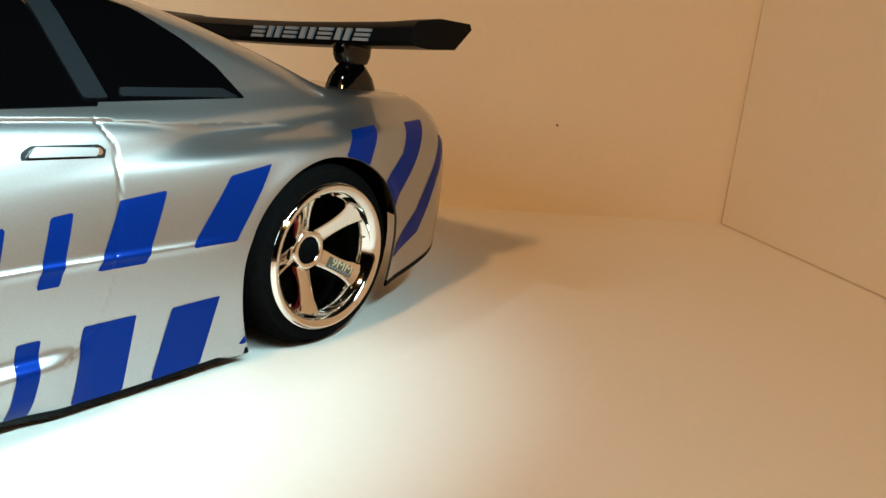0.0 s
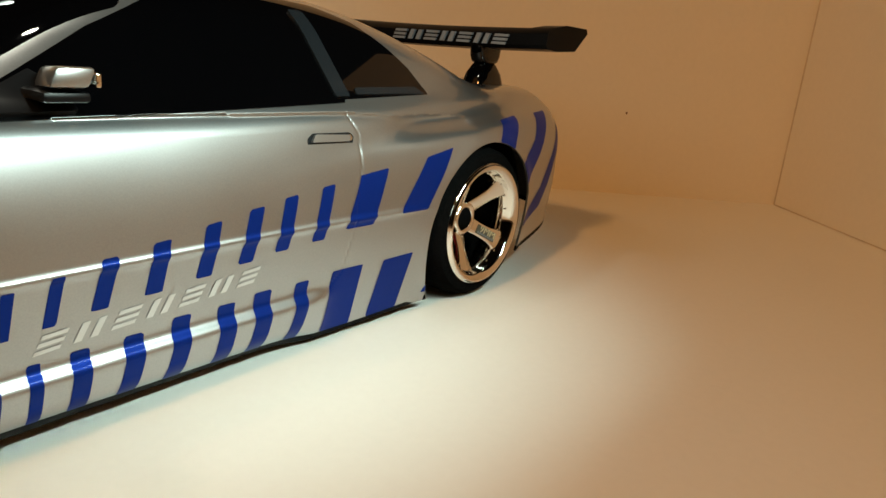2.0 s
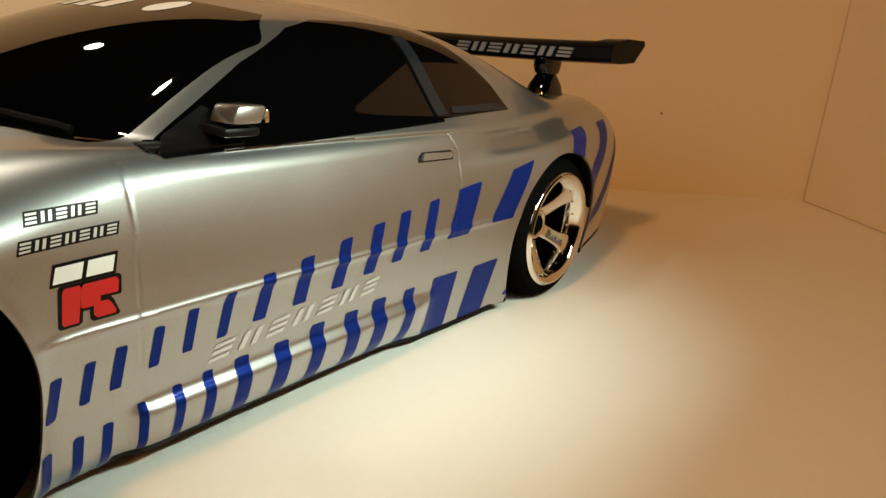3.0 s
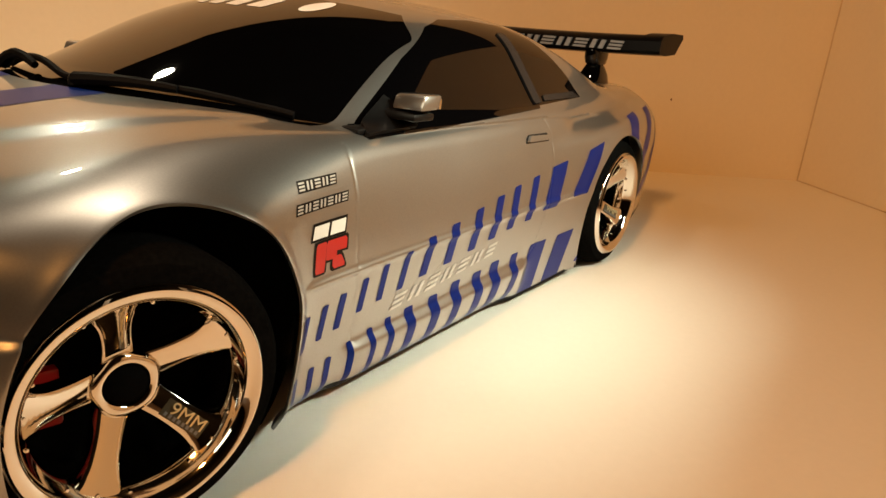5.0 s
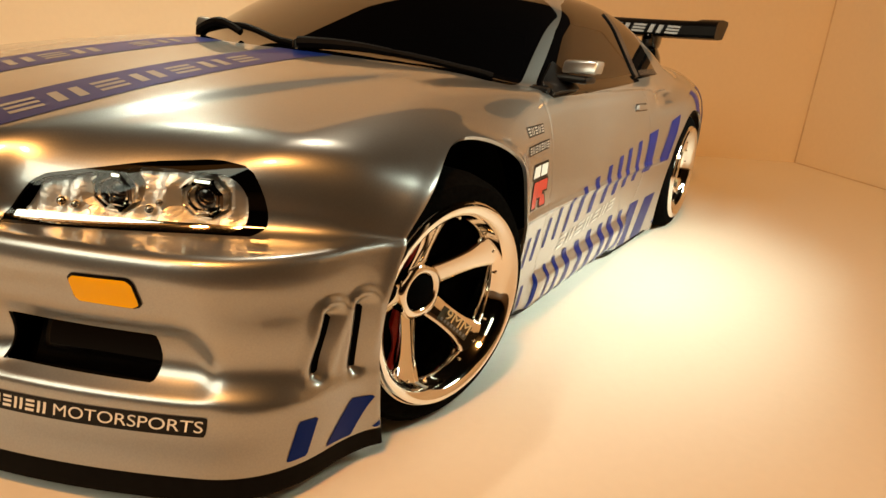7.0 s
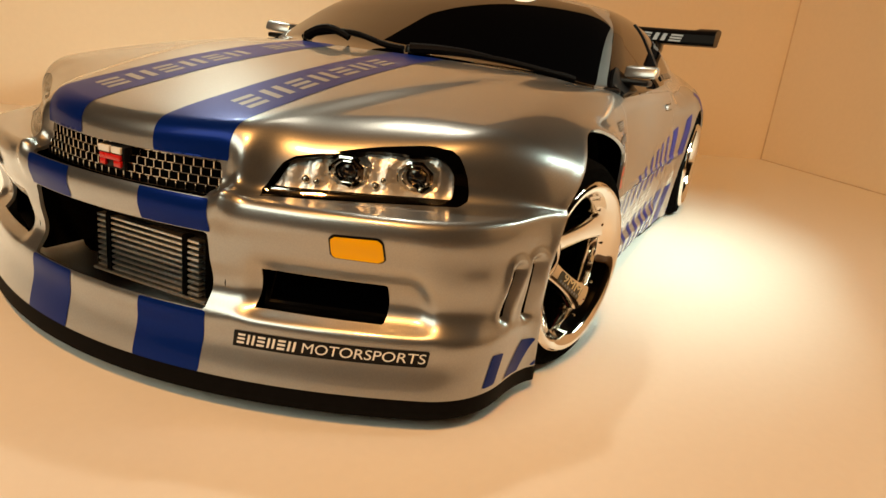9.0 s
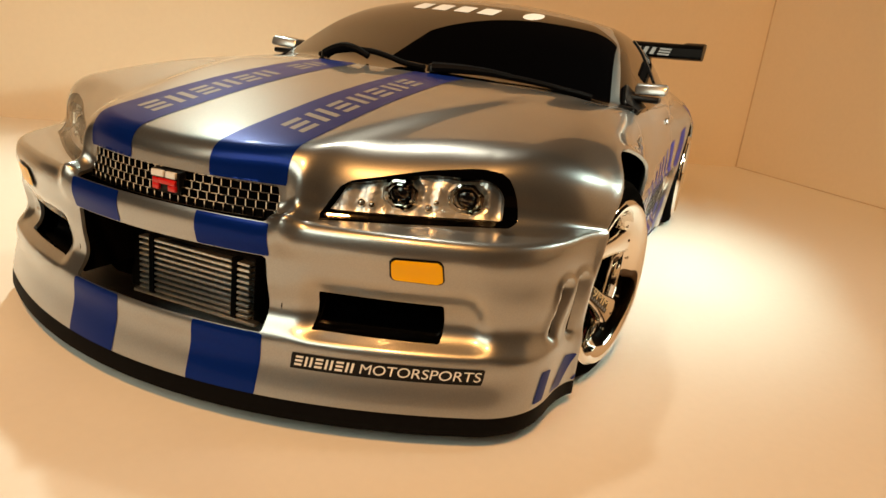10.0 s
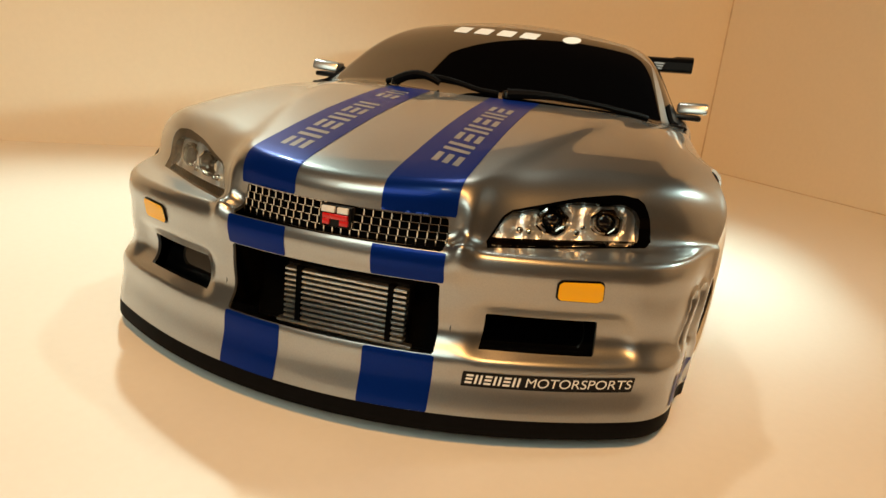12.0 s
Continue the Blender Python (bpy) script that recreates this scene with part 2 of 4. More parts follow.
def half_width(x, z):
    door = at_door(x)
    w = 95.0 + 1.6 * sig((x + 33) / 4) - (1 - door) * 0.012 * np.maximum(z - 55, 0) ** 2 - door * 0.0057 * np.maximum(z - 44, 0) ** 2 - (0.11 - 0.06 * sig((-8 - x) / 6)) * np.maximum(42 - z, 0)
    crease = 67.3 + (x - 195) * 0.118 - 0.00025 * (x - 195) ** 2
    w = w + 4.8 * np.exp(-((x - 262) / 52) ** 2) * sig((crease - z) / 1.1)
    w = w - 4.2 * np.exp(-((z - crease - 4.0) / 3.6) ** 2) * sig((x - 212) / 6) * sig((318 - x) / 14)
    w = w + 2.6 * np.exp(-((x - 8) / 40) ** 2) * sig((75 - z) / 4) + 3.1 * np.exp(-((x - 8) / 36) ** 2) * np.exp(-((z - 67) / 10) ** 2)
    w = w + 1.2 * np.exp(-(arch_gap(x, z, F_ARCH) / 5) ** 2) + 1.0 * np.exp(-(arch_gap(x, z, F_ARCH) / 1.9) ** 2)
    w = w + 0.8 * np.exp(-(arch_gap(x, z, R_ARCH) / 4) ** 2)
    mid = sig((x - 43) / 1.5) * sig((214 - x) / 5)
    w = w + 0.8 * np.exp(-((z - 43.6) / 1.1) ** 2) * mid
    skirt = sig((x - 62) / 1.5) * sig((172 - x) / 2.5)
    w = w + 3.3 * skirt * sig((19.8 - z) / 0.8) - 0.9 * skirt * sig((14 - z) / 2)
    w = w - 0.07 * np.maximum(12.5 - z, 0) ** 2 * sig((x - 36) / 3) * sig((166 - x) / 5)
    w = w - np.maximum(x - 270, 0) ** 2 * 0.0011
    return w


def to_line(u, w, pts):
    """Distance in a plane to a chain of points."""
    best = None
    for (ax, ay), (bx, by) in zip(pts, pts[1:]):
        dx, dy = bx - ax, by - ay
        t = np.clip(((u - ax) * dx + (w - ay) * dy) / (dx * dx + dy * dy), 0, 1)
        d = np.hypot(u - ax - t * dx, w - ay - t * dy)
        best = d if best is None else np.minimum(best, d)
    return best


VENTS = (((-40.6, 39.5), (-43.2, 27.0)), ((-33.6, 40.3), (-34.2, 26.0)))
DOOR_GAPS = ([(64.5, 77), (63.5, 60), (62.8, 41), (64.2, 21)], [(181, 83), (187, 72), (186.3, 62), (182.5, 38), (178.8, 25), (170, 17.5)])


def reliefs(x, y, z):
    """How far the skin is pushed in by funnels, slots and shut lines (out: minus)."""
    d = 2.4 * sig((y - 40.0) / 1.2) * sig((78.5 - 0.25 * (z - 31) - y) / 1.2) * sig((z - 25.2) / 0.8) * sig((37.8 - z) / 1.2) * sig((-45 - x) / 4)
    d = d - 0.3 * sig((y - 38) / 2) * sig((84 - y) / 2) * np.exp(-((z - 24.3) / 1.2) ** 2) * sig((-40 - x) / 4)
    d = d + 1.1 * sig((y - 83) / 1.6) * sig((z - 24.5) / 0.9) * sig((43.5 - z) / 1.6) * sig((-28 - x) / 2)
    front = sig((-20 - x) / 3) * sig((y - 82) / 2)
    for v in VENTS:
        c = to_line(x, z, v)
        d = d + front * (1.5 * np.exp(-(c / 1.3) ** 2) - 0.7 * np.exp(-((c - 2.9) / 1.1) ** 2) * sig((z - 29) / 1.6))
    flank = sig((y - 76) / 2)
    for chain in DOOR_GAPS:
        d = d + flank * 0.17 * np.exp(-(to_line(x, z, chain) / 0.5) ** 2)
    d = d - 1.9 * np.exp(-((y - 34.6) / 2.7) ** 2) * sig((z - 49) / 2) * sig((63.5 - z) / 2) * sig((-55 - x) / 3)
    return d


def field(x, y, z):
    y = np.abs(y)
    top = at(TOP, x) - 3.4 * (y / 80) ** 2.4 + 1.2 * sig((33 + (x + 75) * 0.28 - y) / 1.6) * sig((70 - x) / 10)
    w = half_width(x, z)
    yf = np.minimum(y, 70)
    fu = (-79.8 + 0.0062 * yf * yf + 0.74 * (y - yf) - x) / np.sqrt(1 + (0.0124 * yf) ** 2)
    mid_lamp = sig((y - 37) / 2.5) * sig((68 - y) / 4)
    fu = fu + 0.12 * np.clip(z - 54, 0, 16) * mid_lamp - 0.3
    upper = smax(smax(z - top, y - w, 17 - 11 * at_door(x)), fu, 4.5 + 9.5 * mid_lamp + 4 * sig((y - 68) / 4))
    fl = (-84 + 0.0036 * y * y + at(LIP, z) - x) / np.sqrt(1 + (0.0072 * y) ** 2)
    outer = sig((y - 68) / 6)
    bumper = smax(smax(fl, y - w, 12 + 11 * sig((z - 43) / 3)), z - 53.1 + 0.05 * np.clip(fu, 0, 16), 2)
    body = smin(upper, bumper, (3.4 + 3.5 * outer) * sig((-33 - x) / 4) + 0.02)
    fr = (x - (361 - 0.0022 * y * y - 0.0012 * (z - 55) ** 2)) / np.sqrt(1 + (0.0044 * y) ** 2)
    body = smax(body, fr, 18)
    body = body + reliefs(x, y, z)
    body = smax(body, at(BOTTOM, x) - z, 1.0)
    q = (z - 83) / 34
    ws = (30 + (z - 83) * 2.5 + 0.0075 * (1 - 0.4 * q) * y * y - x) / 2.75
    roof = z - (119.5 - 0.0012 * (x - 165) ** 2 - 0.0018 * y * y)
    side = (y - (86.5 - (z - 80) * 0.60 - 0.00035 * (x - 155) ** 2 + 2.0 * at_door(x) * np.exp(-((z - 78.5) / 3) ** 2))) / 1.17
    back = (x - (222 + (111 - z) * 2.7 + 0.004 * (3844 - y * y))) / 2.9
    cabin = np.maximum(smax(smax(smax(ws, side, 7), back, 8), roof, 9), 77 + 1.5 * at_door(x) - z)
    return smin(body, cabin, 5 - 3.5 * at_door(x))


def lip_top(x):
    """Upper edge of the black lip along the body."""
    sill = 2.3 + 2.5 * sig((x - 36) / 3) * sig((166 - x) / 5)
    return at(BOTTOM, x) + np.where(x < -14, 5.6, np.where(x < 56, 0.3, np.where(x < 225, sill * np.clip((222 - x) / 6, 0, 1), 3.0)))


STEP = 0.8
gx = np.arange(-96, 372, STEP)
gy = np.arange(0, 112, STEP)
gz = np.arange(0, 126, STEP)


def net():
    """A quad mesh on the zero level of the field."""
    half = np.empty((len(gx), len(gy), len(gz)), np.float32)
    for i in range(0, len(gx), 40):
        half[i:i + 40] = field(gx[i:i + 40, None, None], gy[None, :, None], gz[None, None, :])
    v = np.concatenate((half[:, :0:-1], half), 1)
    ys = np.concatenate((-gy[:0:-1], gy))
    inside = v < 0
    nx, ny, nz = v.shape
    c = np.zeros((nx - 1, ny - 1, nz - 1), np.int8)
    corners = [(a, b, d) for a in (0, 1) for b in (0, 1) for d in (0, 1)]
    for a, b, d in corners:
        c += inside[a:nx - 1 + a, b:ny - 1 + b, d:nz - 1 + d]
    active = np.argwhere((c > 0) & (c < 8))
    ids = -np.ones(c.shape, np.int64)
    ids[tuple(active.T)] = np.arange(len(active))
    total, count = np.zeros((len(active), 3)), np.zeros(len(active))
    for a in corners:
        for axis in range(3):
            if a[axis]:
                continue
            b = list(a)
            b[axis] = 1
            va = v[tuple((active + a).T)]
            vb = v[tuple((active + b).T)]
            hit = (va < 0) != (vb < 0)
            t = np.where(hit, va / np.where(hit, va - vb, 1), 0)
            p = np.array(a, float)[None] + np.zeros((len(active), 3))
            p[:, axis] = t
            total[hit] += p[hit]
            count[hit] += 1
    p = active + total / count[:, None]
    verts = np.stack((gx[0] + p[:, 0] * STEP, ys[0] + p[:, 1] * STEP, gz[0] + p[:, 2] * STEP), 1)
    quads = []
    for axis in range(3):
        lo = [slice(None)] * 3
        hi = [slice(None)] * 3
        lo[axis], hi[axis] = slice(0, -1), slice(1, None)
        change = inside[tuple(lo)] != inside[tuple(hi)]
        e = np.argwhere(change)
        u, w = [(1, 2), (2, 0), (0, 1)][axis]
        e = e[(e[:, u] > 0) & (e[:, w] > 0) & (e[:, u] < v.shape[u] - 1) & (e[:, w] < v.shape[w] - 1)]
        du, dw = np.zeros(3, int), np.zeros(3, int)
        du[u], dw[w] = 1, 1
        q = np.stack([ids[tuple((e - du - dw).T)], ids[tuple((e - dw).T)], ids[tuple(e.T)], ids[tuple((e - du).T)]], 1)
        flip = ~inside[tuple(e.T)]
        q[flip] = q[flip][:, ::-1]
        quads.append(q)
    return verts, np.concatenate(quads)


def gradient(p, h=0.05):
    g = np.empty_like(p)
    for i in range(3):
        d = np.zeros(3)
        d[i] = h
        g[:, i] = field(*(p + d).T) - field(*(p - d).T)
    return g / (2 * h)


V, Q = net()
for _ in range(3):
    g = gradient(V)
    V = V - g * (field(*V.T) / np.maximum((g * g).sum(1), 0.05))[:, None] * 0.9
g = gradient(V)
NORMALS = g / np.linalg.norm(g, axis=1)[:, None]


class Skin:
    """A patch of surface: points and their normals in millimetres, and faces."""

    def __init__(self, verts, normals, faces):
        self.v, self.n, self.f = verts, normals, faces

    def cut(self, values):
        """Split by the sign of a value at each point: the patch where it is above zero, and the rest."""
        val = np.asarray(values, float)
        val = np.where(np.abs(val) < 1e-6, 1e-6, val)
        extra, made, sides = [], {}, ([], [])
        count = len(self.v)
        pos = val > 0

        def between(a, b):
            key = (a, b) if a < b else (b, a)
            if key not in made:
                t = val[a] / (val[a] - val[b])
                extra.append((self.v[a] + t * (self.v[b] - self.v[a]), self.n[a] + t * (self.n[b] - self.n[a])))
                made[key] = count + len(extra) - 1
            return made[key]

        for f in self.f:
            s = [pos[i] for i in f]
            if all(s):
                sides[0].append(f)
            elif not any(s):
                sides[1].append(f)
            else:
                a, b = [], []
                for i, j in zip(f, (*f[1:], f[0])):
                    (a if pos[i] else b).append(i)
                    if pos[i] != pos[j]:
                        m = between(i, j)
                        a.append(m)
                        b.append(m)
                sides[0].append(tuple(a))
                sides[1].append(tuple(b))
        v, n = self.v, self.n
        if extra:
            v = np.concatenate((v, np.array([e[0] for e in extra])))
            n = np.concatenate((n, np.array([e[1] for e in extra])))
        return Skin(v, n, sides[0]), Skin(v, n, sides[1])

    def near(self, keep):
        """Only the faces whose points are all kept."""
        return Skin(self.v, self.n, [f for f in self.f if all(keep[i] for i in f)])

    def box(self, lo, hi):
        ok = np.all((self.v > np.array(lo)) & (self.v < np.array(hi)), 1)
        return self.near(ok)

    def object(self, name, mat, parent, lift=0.0, label="", rim=0.0):
        used = sorted({i for f in self.f for i in f})
        back = {i: k for k, i in enumerate(used)}
        n = self.n[used]
        v = self.v[used] + n * lift
        faces = [tuple(back[i] for i in f) for f in self.f]
        normals = n / np.maximum(np.linalg.norm(n, axis=1), 1e-9)[:, None]
        if rim:
            edges = {}
            for f in faces:
                for a, b in zip(f, (*f[1:], f[0])):
                    edges[(a, b)] = 1
            loose = [(a, b) for a, b in edges if (b, a) not in edges]
            ends = sorted({i for e in loose for i in e})
            outer = {i: len(v) + k for k, i in enumerate(ends)}
            inner = {i: len(v) + len(ends) + k for k, i in enumerate(ends)}
            v = np.concatenate((v, v[ends], v[ends] - n[ends] * rim))
            normals = np.concatenate((normals, np.zeros((2 * len(ends), 3))))
            faces += [(outer[b], outer[a], inner[a], inner[b]) for a, b in loose]
        ob = mesh_object(name, v / 1000, faces, mat, parent, True, label)
        ob.data.normals_split_custom_set_from_vertices([tuple(q) for q in normals])
        return ob


def patch(lo, hi):
    """A compact copy of the full skin within a box."""
    keep = np.all((V > np.array(lo)) & (V < np.array(hi)), 1)
    q = Q[keep[Q].all(1)]
    used = np.unique(q)
    back = np.zeros(len(V), np.int64)
    back[used] = np.arange(len(used))
    return Skin(V[used], NORMALS[used], [tuple(f) for f in back[q].tolist()])


def inside_polygon(u, w, corners):
    """Above zero inside a convex polygon, given against the clock or with it."""
    best = None
    area = sum(a[0] * b[1] - a[1] * b[0] for a, b in zip(corners, corners[1:] + corners[:1]))
    s = 1 if area > 0 else -1
    for (ax, ay), (bx, by) in zip(corners, corners[1:] + corners[:1]):
        ln = math.hypot(bx - ax, by - ay)
        d = s * ((bx - ax) * (w - ay) - (by - ay) * (u - ax)) / ln
        best = d if best is None else np.minimum(best, d)
    return best


car = thing("model_car", "silver radio-controlled coupe with blue side stripes on white board", "model car", (0.13, 0, 0))
car.location = (0, 0, 0)
shell = Skin(V, NORMALS, [tuple(f) for f in Q.tolist()])

# windscreen, side glass and rear glass
x, y, z = shell.v.T
ay = np.abs(y)
screen = np.minimum.reduce((x - (27.5 + 0.0058 * ay ** 2), 77.8 - (z - 81.4) * 0.38 - ay - 0.46 * np.maximum(z - 103.5, 0) ** 1.5, z - 78, 115.6 - 0.0012 * ay ** 2 - z, 150 - x))
glass, shell = shell.cut(screen)
glass.object("windscreen", BLACK_GLOSS, car, 0.0, "glossy black-tinted windscreen")
DLO = [(72.5, 78.2), (186, 82.0), (235.5, 82.8), (235.0, 84.5), (228.5, 92.8), (220, 99.5), (207, 107.5), (192, 111.6), (165, 112.6), (144, 111.8), (131, 108.8), (108, 98.6)]
for sgn in (-1, 1):
    x, y, z = shell.v.T
    m = np.minimum(inside_polygon(x, z, DLO), sgn * y - 40)
    glass, shell = shell.cut(m)
    glass.object("side_window", BLACK_GLOSS, car, 0.0, "glossy black-tinted side window")
BELT = [(75, 77.2), (104, 78.2), (133, 79.0), (186, 81.0), (188, 83.6), (74, 80.6)]
for sgn in (-1, 1):
    x, y, z = shell.v.T
    trim, shell = shell.cut(np.minimum(inside_polygon(x, z, BELT), sgn * y - 60))
    trim.object("belt_trim", BLACK_GLOSS, car, 0.25, "glossy black belt trim", rim=0.6)
x, y, z = shell.v.T
m = np.minimum.reduce((x - 214, 110.5 - z, z - 91.5, 62 + (z - 91) * -0.35 - np.abs(y)))
glass, shell = shell.cut(m)
glass.object("rear_window", BLACK_GLOSS, car, 0.0, "glossy black-tinted rear window")

# openings: wheel arches, grille slot, lower intake, fog openings, headlights
def rounded(poly, times=2):
    """Cut the corners of an outline."""
    for _ in range(times):
        out = []
        for a, b in zip(poly, poly[1:] + poly[:1]):
            k = min(0.25, 1.3 / math.hypot(b[0] - a[0], b[1] - a[1]))
            out += [(a[0] + (b[0] - a[0]) * k, a[1] + (b[1] - a[1]) * k), (b[0] + (a[0] - b[0]) * k, b[1] + (a[1] - b[1]) * k)]
        poly = out
    return poly


HEADLIGHT = rounded([(38.2, 53.0), (79.6, 53.7), (77.9, 62.0), (75.2, 66.4), (69, 67.2), (58, 65.7), (42.0, 61.8)], 1)
for arch in (F_ARCH, R_ARCH):
    x, y, z = shell.v.T
    shell, gone = shell.cut(np.maximum(arch_gap(x, z, arch), 60 - np.abs(y)))
FOG = [(41.0, 26.2), (69.8, 26.0), (69.3, 35.4), (41.6, 35.8)]
SLOTS = ([(-30, 51.8), (30, 51.8), (29, 59.4), (-29, 59.4)], [(-30.5, 24.4), (30.5, 24.4), (30, 43.4), (-30, 43.4)])
for poly in SLOTS:
    x, y, z = shell.v.T
    gone, shell = shell.cut(np.minimum(inside_polygon(y, z, poly), -30 - x))
for poly in (FOG, HEADLIGHT):
    x, y, z = shell.v.T
    gone, shell = shell.cut(np.minimum.reduce((inside_polygon(np.abs(y), z, poly), -30 - x, 90 - np.abs(y))))
x, y, z = shell.v.T
shell, gone = shell.cut(z - at(BOTTOM, x) - 0.6)
x, y, z = shell.v.T
black_edge = lip_top(x)
shell, lower = shell.cut(z - black_edge)
shell.object("body_shell", SILVER, car, 0.0, "metallic silver painted body shell", rim=1.0)
for name, lo, hi, label in (("front_lip", -200, 0, "black front lip"), ("side_lip", 0, 240, "black lip under the sill"), ("rear_lip", 240, 500, "black lower edge of the rear bumper")):
    for side_of in ((0,) if name != "side_lip" else (-1, 1)):
        ok = (lower.v[:, 0] > lo) & (lower.v[:, 0] < hi) & (lower.v[:, 1] * side_of >= 0)
        piece = lower.near(ok)
        if piece.f:
            piece.object(name, LIP_BLACK, car, 0.0, label, rim=1.0)

# black inside of the shell
bm = bmesh.new()
box(bm, (-0.050, -0.058, 0.010), (0.335, 0.058, 0.070), 0.006)
part("chassis", bm, DARK, car, "dark chassis under the shell")
for cx in (F_ARCH[0], R_ARCH[0]):
    for sgn in (-1, 1):
        bm = bmesh.new()
        prof = [(0.040, 0.0), (0.040, 0.008), (0.040, 0.016), (0.040, 0.034), (0.005, 0.036)]
        lathe(bm, prof, 40, "y", (cx / 1000, 0, 0.034))
        bmesh.ops.bisect_plane(bm, geom=bm.verts[:] + bm.edges[:] + bm.faces[:], plane_co=(0, 0, 0.006), plane_no=(0, 0, -1), clear_outer=True)
        for v in bm.verts:
            yy = 91.5 - v.co.y * 1000
            while yy > 20 and float(field(np.array(v.co.x * 1000), np.array(yy), np.array(v.co.z * 1000))) > -1.6:
                yy -= 1.0
            v.co.y = sgn * yy / 1000
        part("wheel_well", bm, DARK, car, "dark wheel well")


def wheel(sgn, centre, turn, spin, name="wheel"):
    """A chrome five-spoke rim with a stretched black tyre; the outer face looks along -y before it is turned."""
    bm = bmesh.new()
    lathe(bm, [(0.0254, 0.0004), (0.0259, 0.0008), (0.0260, 0.0016), (0.0252, 0.0030), (0.0248, 0.0050), (0.0248, 0.024), (0.0236, 0.024), (0.0204, 0.0190), (0.0204, 0.0056), (0.0208, 0.0046), (0.0213, 0.0040), (0.0219, 0.0022), (0.0226, 0.0008), (0.0240, -0.0003), (0.0250, -0.0004), (0.0254, 0.0004)], 120)
    w = part(name, bm, CHROME, car, "chrome five-spoke wheel with a stretched black tyre", sharp=50)
    w.matrix_local = pose(centre[0], centre[1], centre[2], 0, 0, turn) @ (Matrix.Identity(4) if sgn < 0 else pose(0, 0, 0, 0, 0, 180))
    bm = bmesh.new()
    lathe(bm, [(0.0250, 0.0018), (0.0266, 0.0013), (0.0296, 0.0020), (0.0312, 0.0040), (0.0321, 0.0080), (0.0321, 0.020), (0.0312, 0.0245), (0.028, 0.026), (0.0248, 0.025)], 120)
    part("tyre", bm, RUBBER, w, "smooth black rubber tyre")
    bm = bmesh.new()
    lathe(bm, [(0.0, 0.0205), (0.0200, 0.0215), (0.0236, 0.0215), (0.0236, 0.0225), (0.0, 0.019)], 48)
    part("inner_disc", bm, DARK, w)
    bm = bmesh.new()
    box(bm, (-0.0190, 0.0168, -0.0080), (-0.0110, 0.0200, 0.0050), 0.0008)
    part("brake_caliper", bm, RED_P, w, "red brake caliper")
    spokes = []
    for k in range(5):
        bm = bmesh.new()
        n = 14
        prev = None
        for i in range(n + 1):
            t = i / n
            r = 0.0060 + t * 0.0158
            hw = 0.0036 - 0.0004 * math.sin(min(1.0, t / 0.7) * math.pi) + 0.0030 * max(0.0, (t - 0.6) / 0.4) ** 2
            y0 = 0.0122 - 0.0085 * t
            prof = ((-hw, 0.0016), (-hw * 0.92, 0.0004), (-hw * 0.72, 0.0), (hw * 0.72, 0.0), (hw * 0.92, 0.0004), (hw, 0.0016), (hw * 0.9, 0.0048), (-hw * 0.9, 0.0048))
            ring = [bm.verts.new((u, y0 + d, r)) for u, d in prof]
            if prev:
                for a in range(8):
                    bm.faces.new((prev[a], prev[(a + 1) % 8], ring[(a + 1) % 8], ring[a]))
            else:
                bm.faces.new(ring)
            prev = ring
        bm.faces.new(prev[::-1])
        bmesh.ops.rotate(bm, verts=bm.verts, cent=(0, 0, 0), matrix=Matrix.Rotation(radians(72 * k + spin), 3, "Y"))
        spokes.append(part("spoke", bm, CHROME, w, sharp=40))
    # printed plate on one spoke: a dark field with pale characters and a row of bars
    q = Matrix.Rotation(radians(spin + 144), 4, "Y")
    bm = bmesh.new()
    for a, b in ((0.0098, 0.0188),):
        ring = [bm.verts.new(q @ Vector(p)) for p in ((-0.0021, 0.0100, a), (0.0021, 0.0100, a), (0.0021, 0.0051, b), (-0.0021, 0.0051, b))]
        bm.faces.new(ring)
    part("spoke_plate", bm, GOLD, w, "dark printed field on a spoke", smooth=False)
    bm = bmesh.new()
    for k in range(8):
        a = 0.0104 + 0.0010 * k
        for u0, u1 in ((0.0008, 0.0017),):
            bm.faces.new([bm.verts.new(q @ Vector(p)) for p in ((u0, 0.01493 - 0.538 * a, a), (u1, 0.01493 - 0.538 * a, a), (u1, 0.01493 - 0.538 * a - 0.00032, a + 0.0006), (u0, 0.01493 - 0.538 * a - 0.00032, a + 0.0006))])
    part("print_bars", bm, GREY_V, w, smooth=False)
    data = bpy.data.curves.new("spoke_print", "FONT")
    data.body, data.size, data.extrude = "9MM", 0.0042, 0.00008
    tmp = bpy.data.objects.new("spoke_print", data)
    scene.collection.objects.link(tmp)
    me = bpy.data.meshes.new_from_object(tmp.evaluated_get(bpy.context.evaluated_depsgraph_get()))
    bpy.data.objects.remove(tmp)
    me.name = "spoke_print"
    me.materials.clear()
    me.materials.append(PRINT)
    tx = new("spoke_print", me)
    tx.parent = w
    tx.matrix_local = q @ Matrix(((0, -1, 0, 0.0007), (-0.4738, 0, -0.8806, 0.0089), (0.8806, 0, -0.4738, 0.0107), (0, 0, 0, 1)))
    # hub with five lobes, black nut and a ring of small bolts on the lip
    bm = bmesh.new()
    rows = ((0.0044, 0.0118, 0.0), (0.0048, 0.0109, 0.0), (0.0060, 0.0106, 0.1), (0.0070, 0.0110, 0.3), (0.0076, 0.0122, 0.6), (0.0078, 0.0180, 0.6))
    prev = None
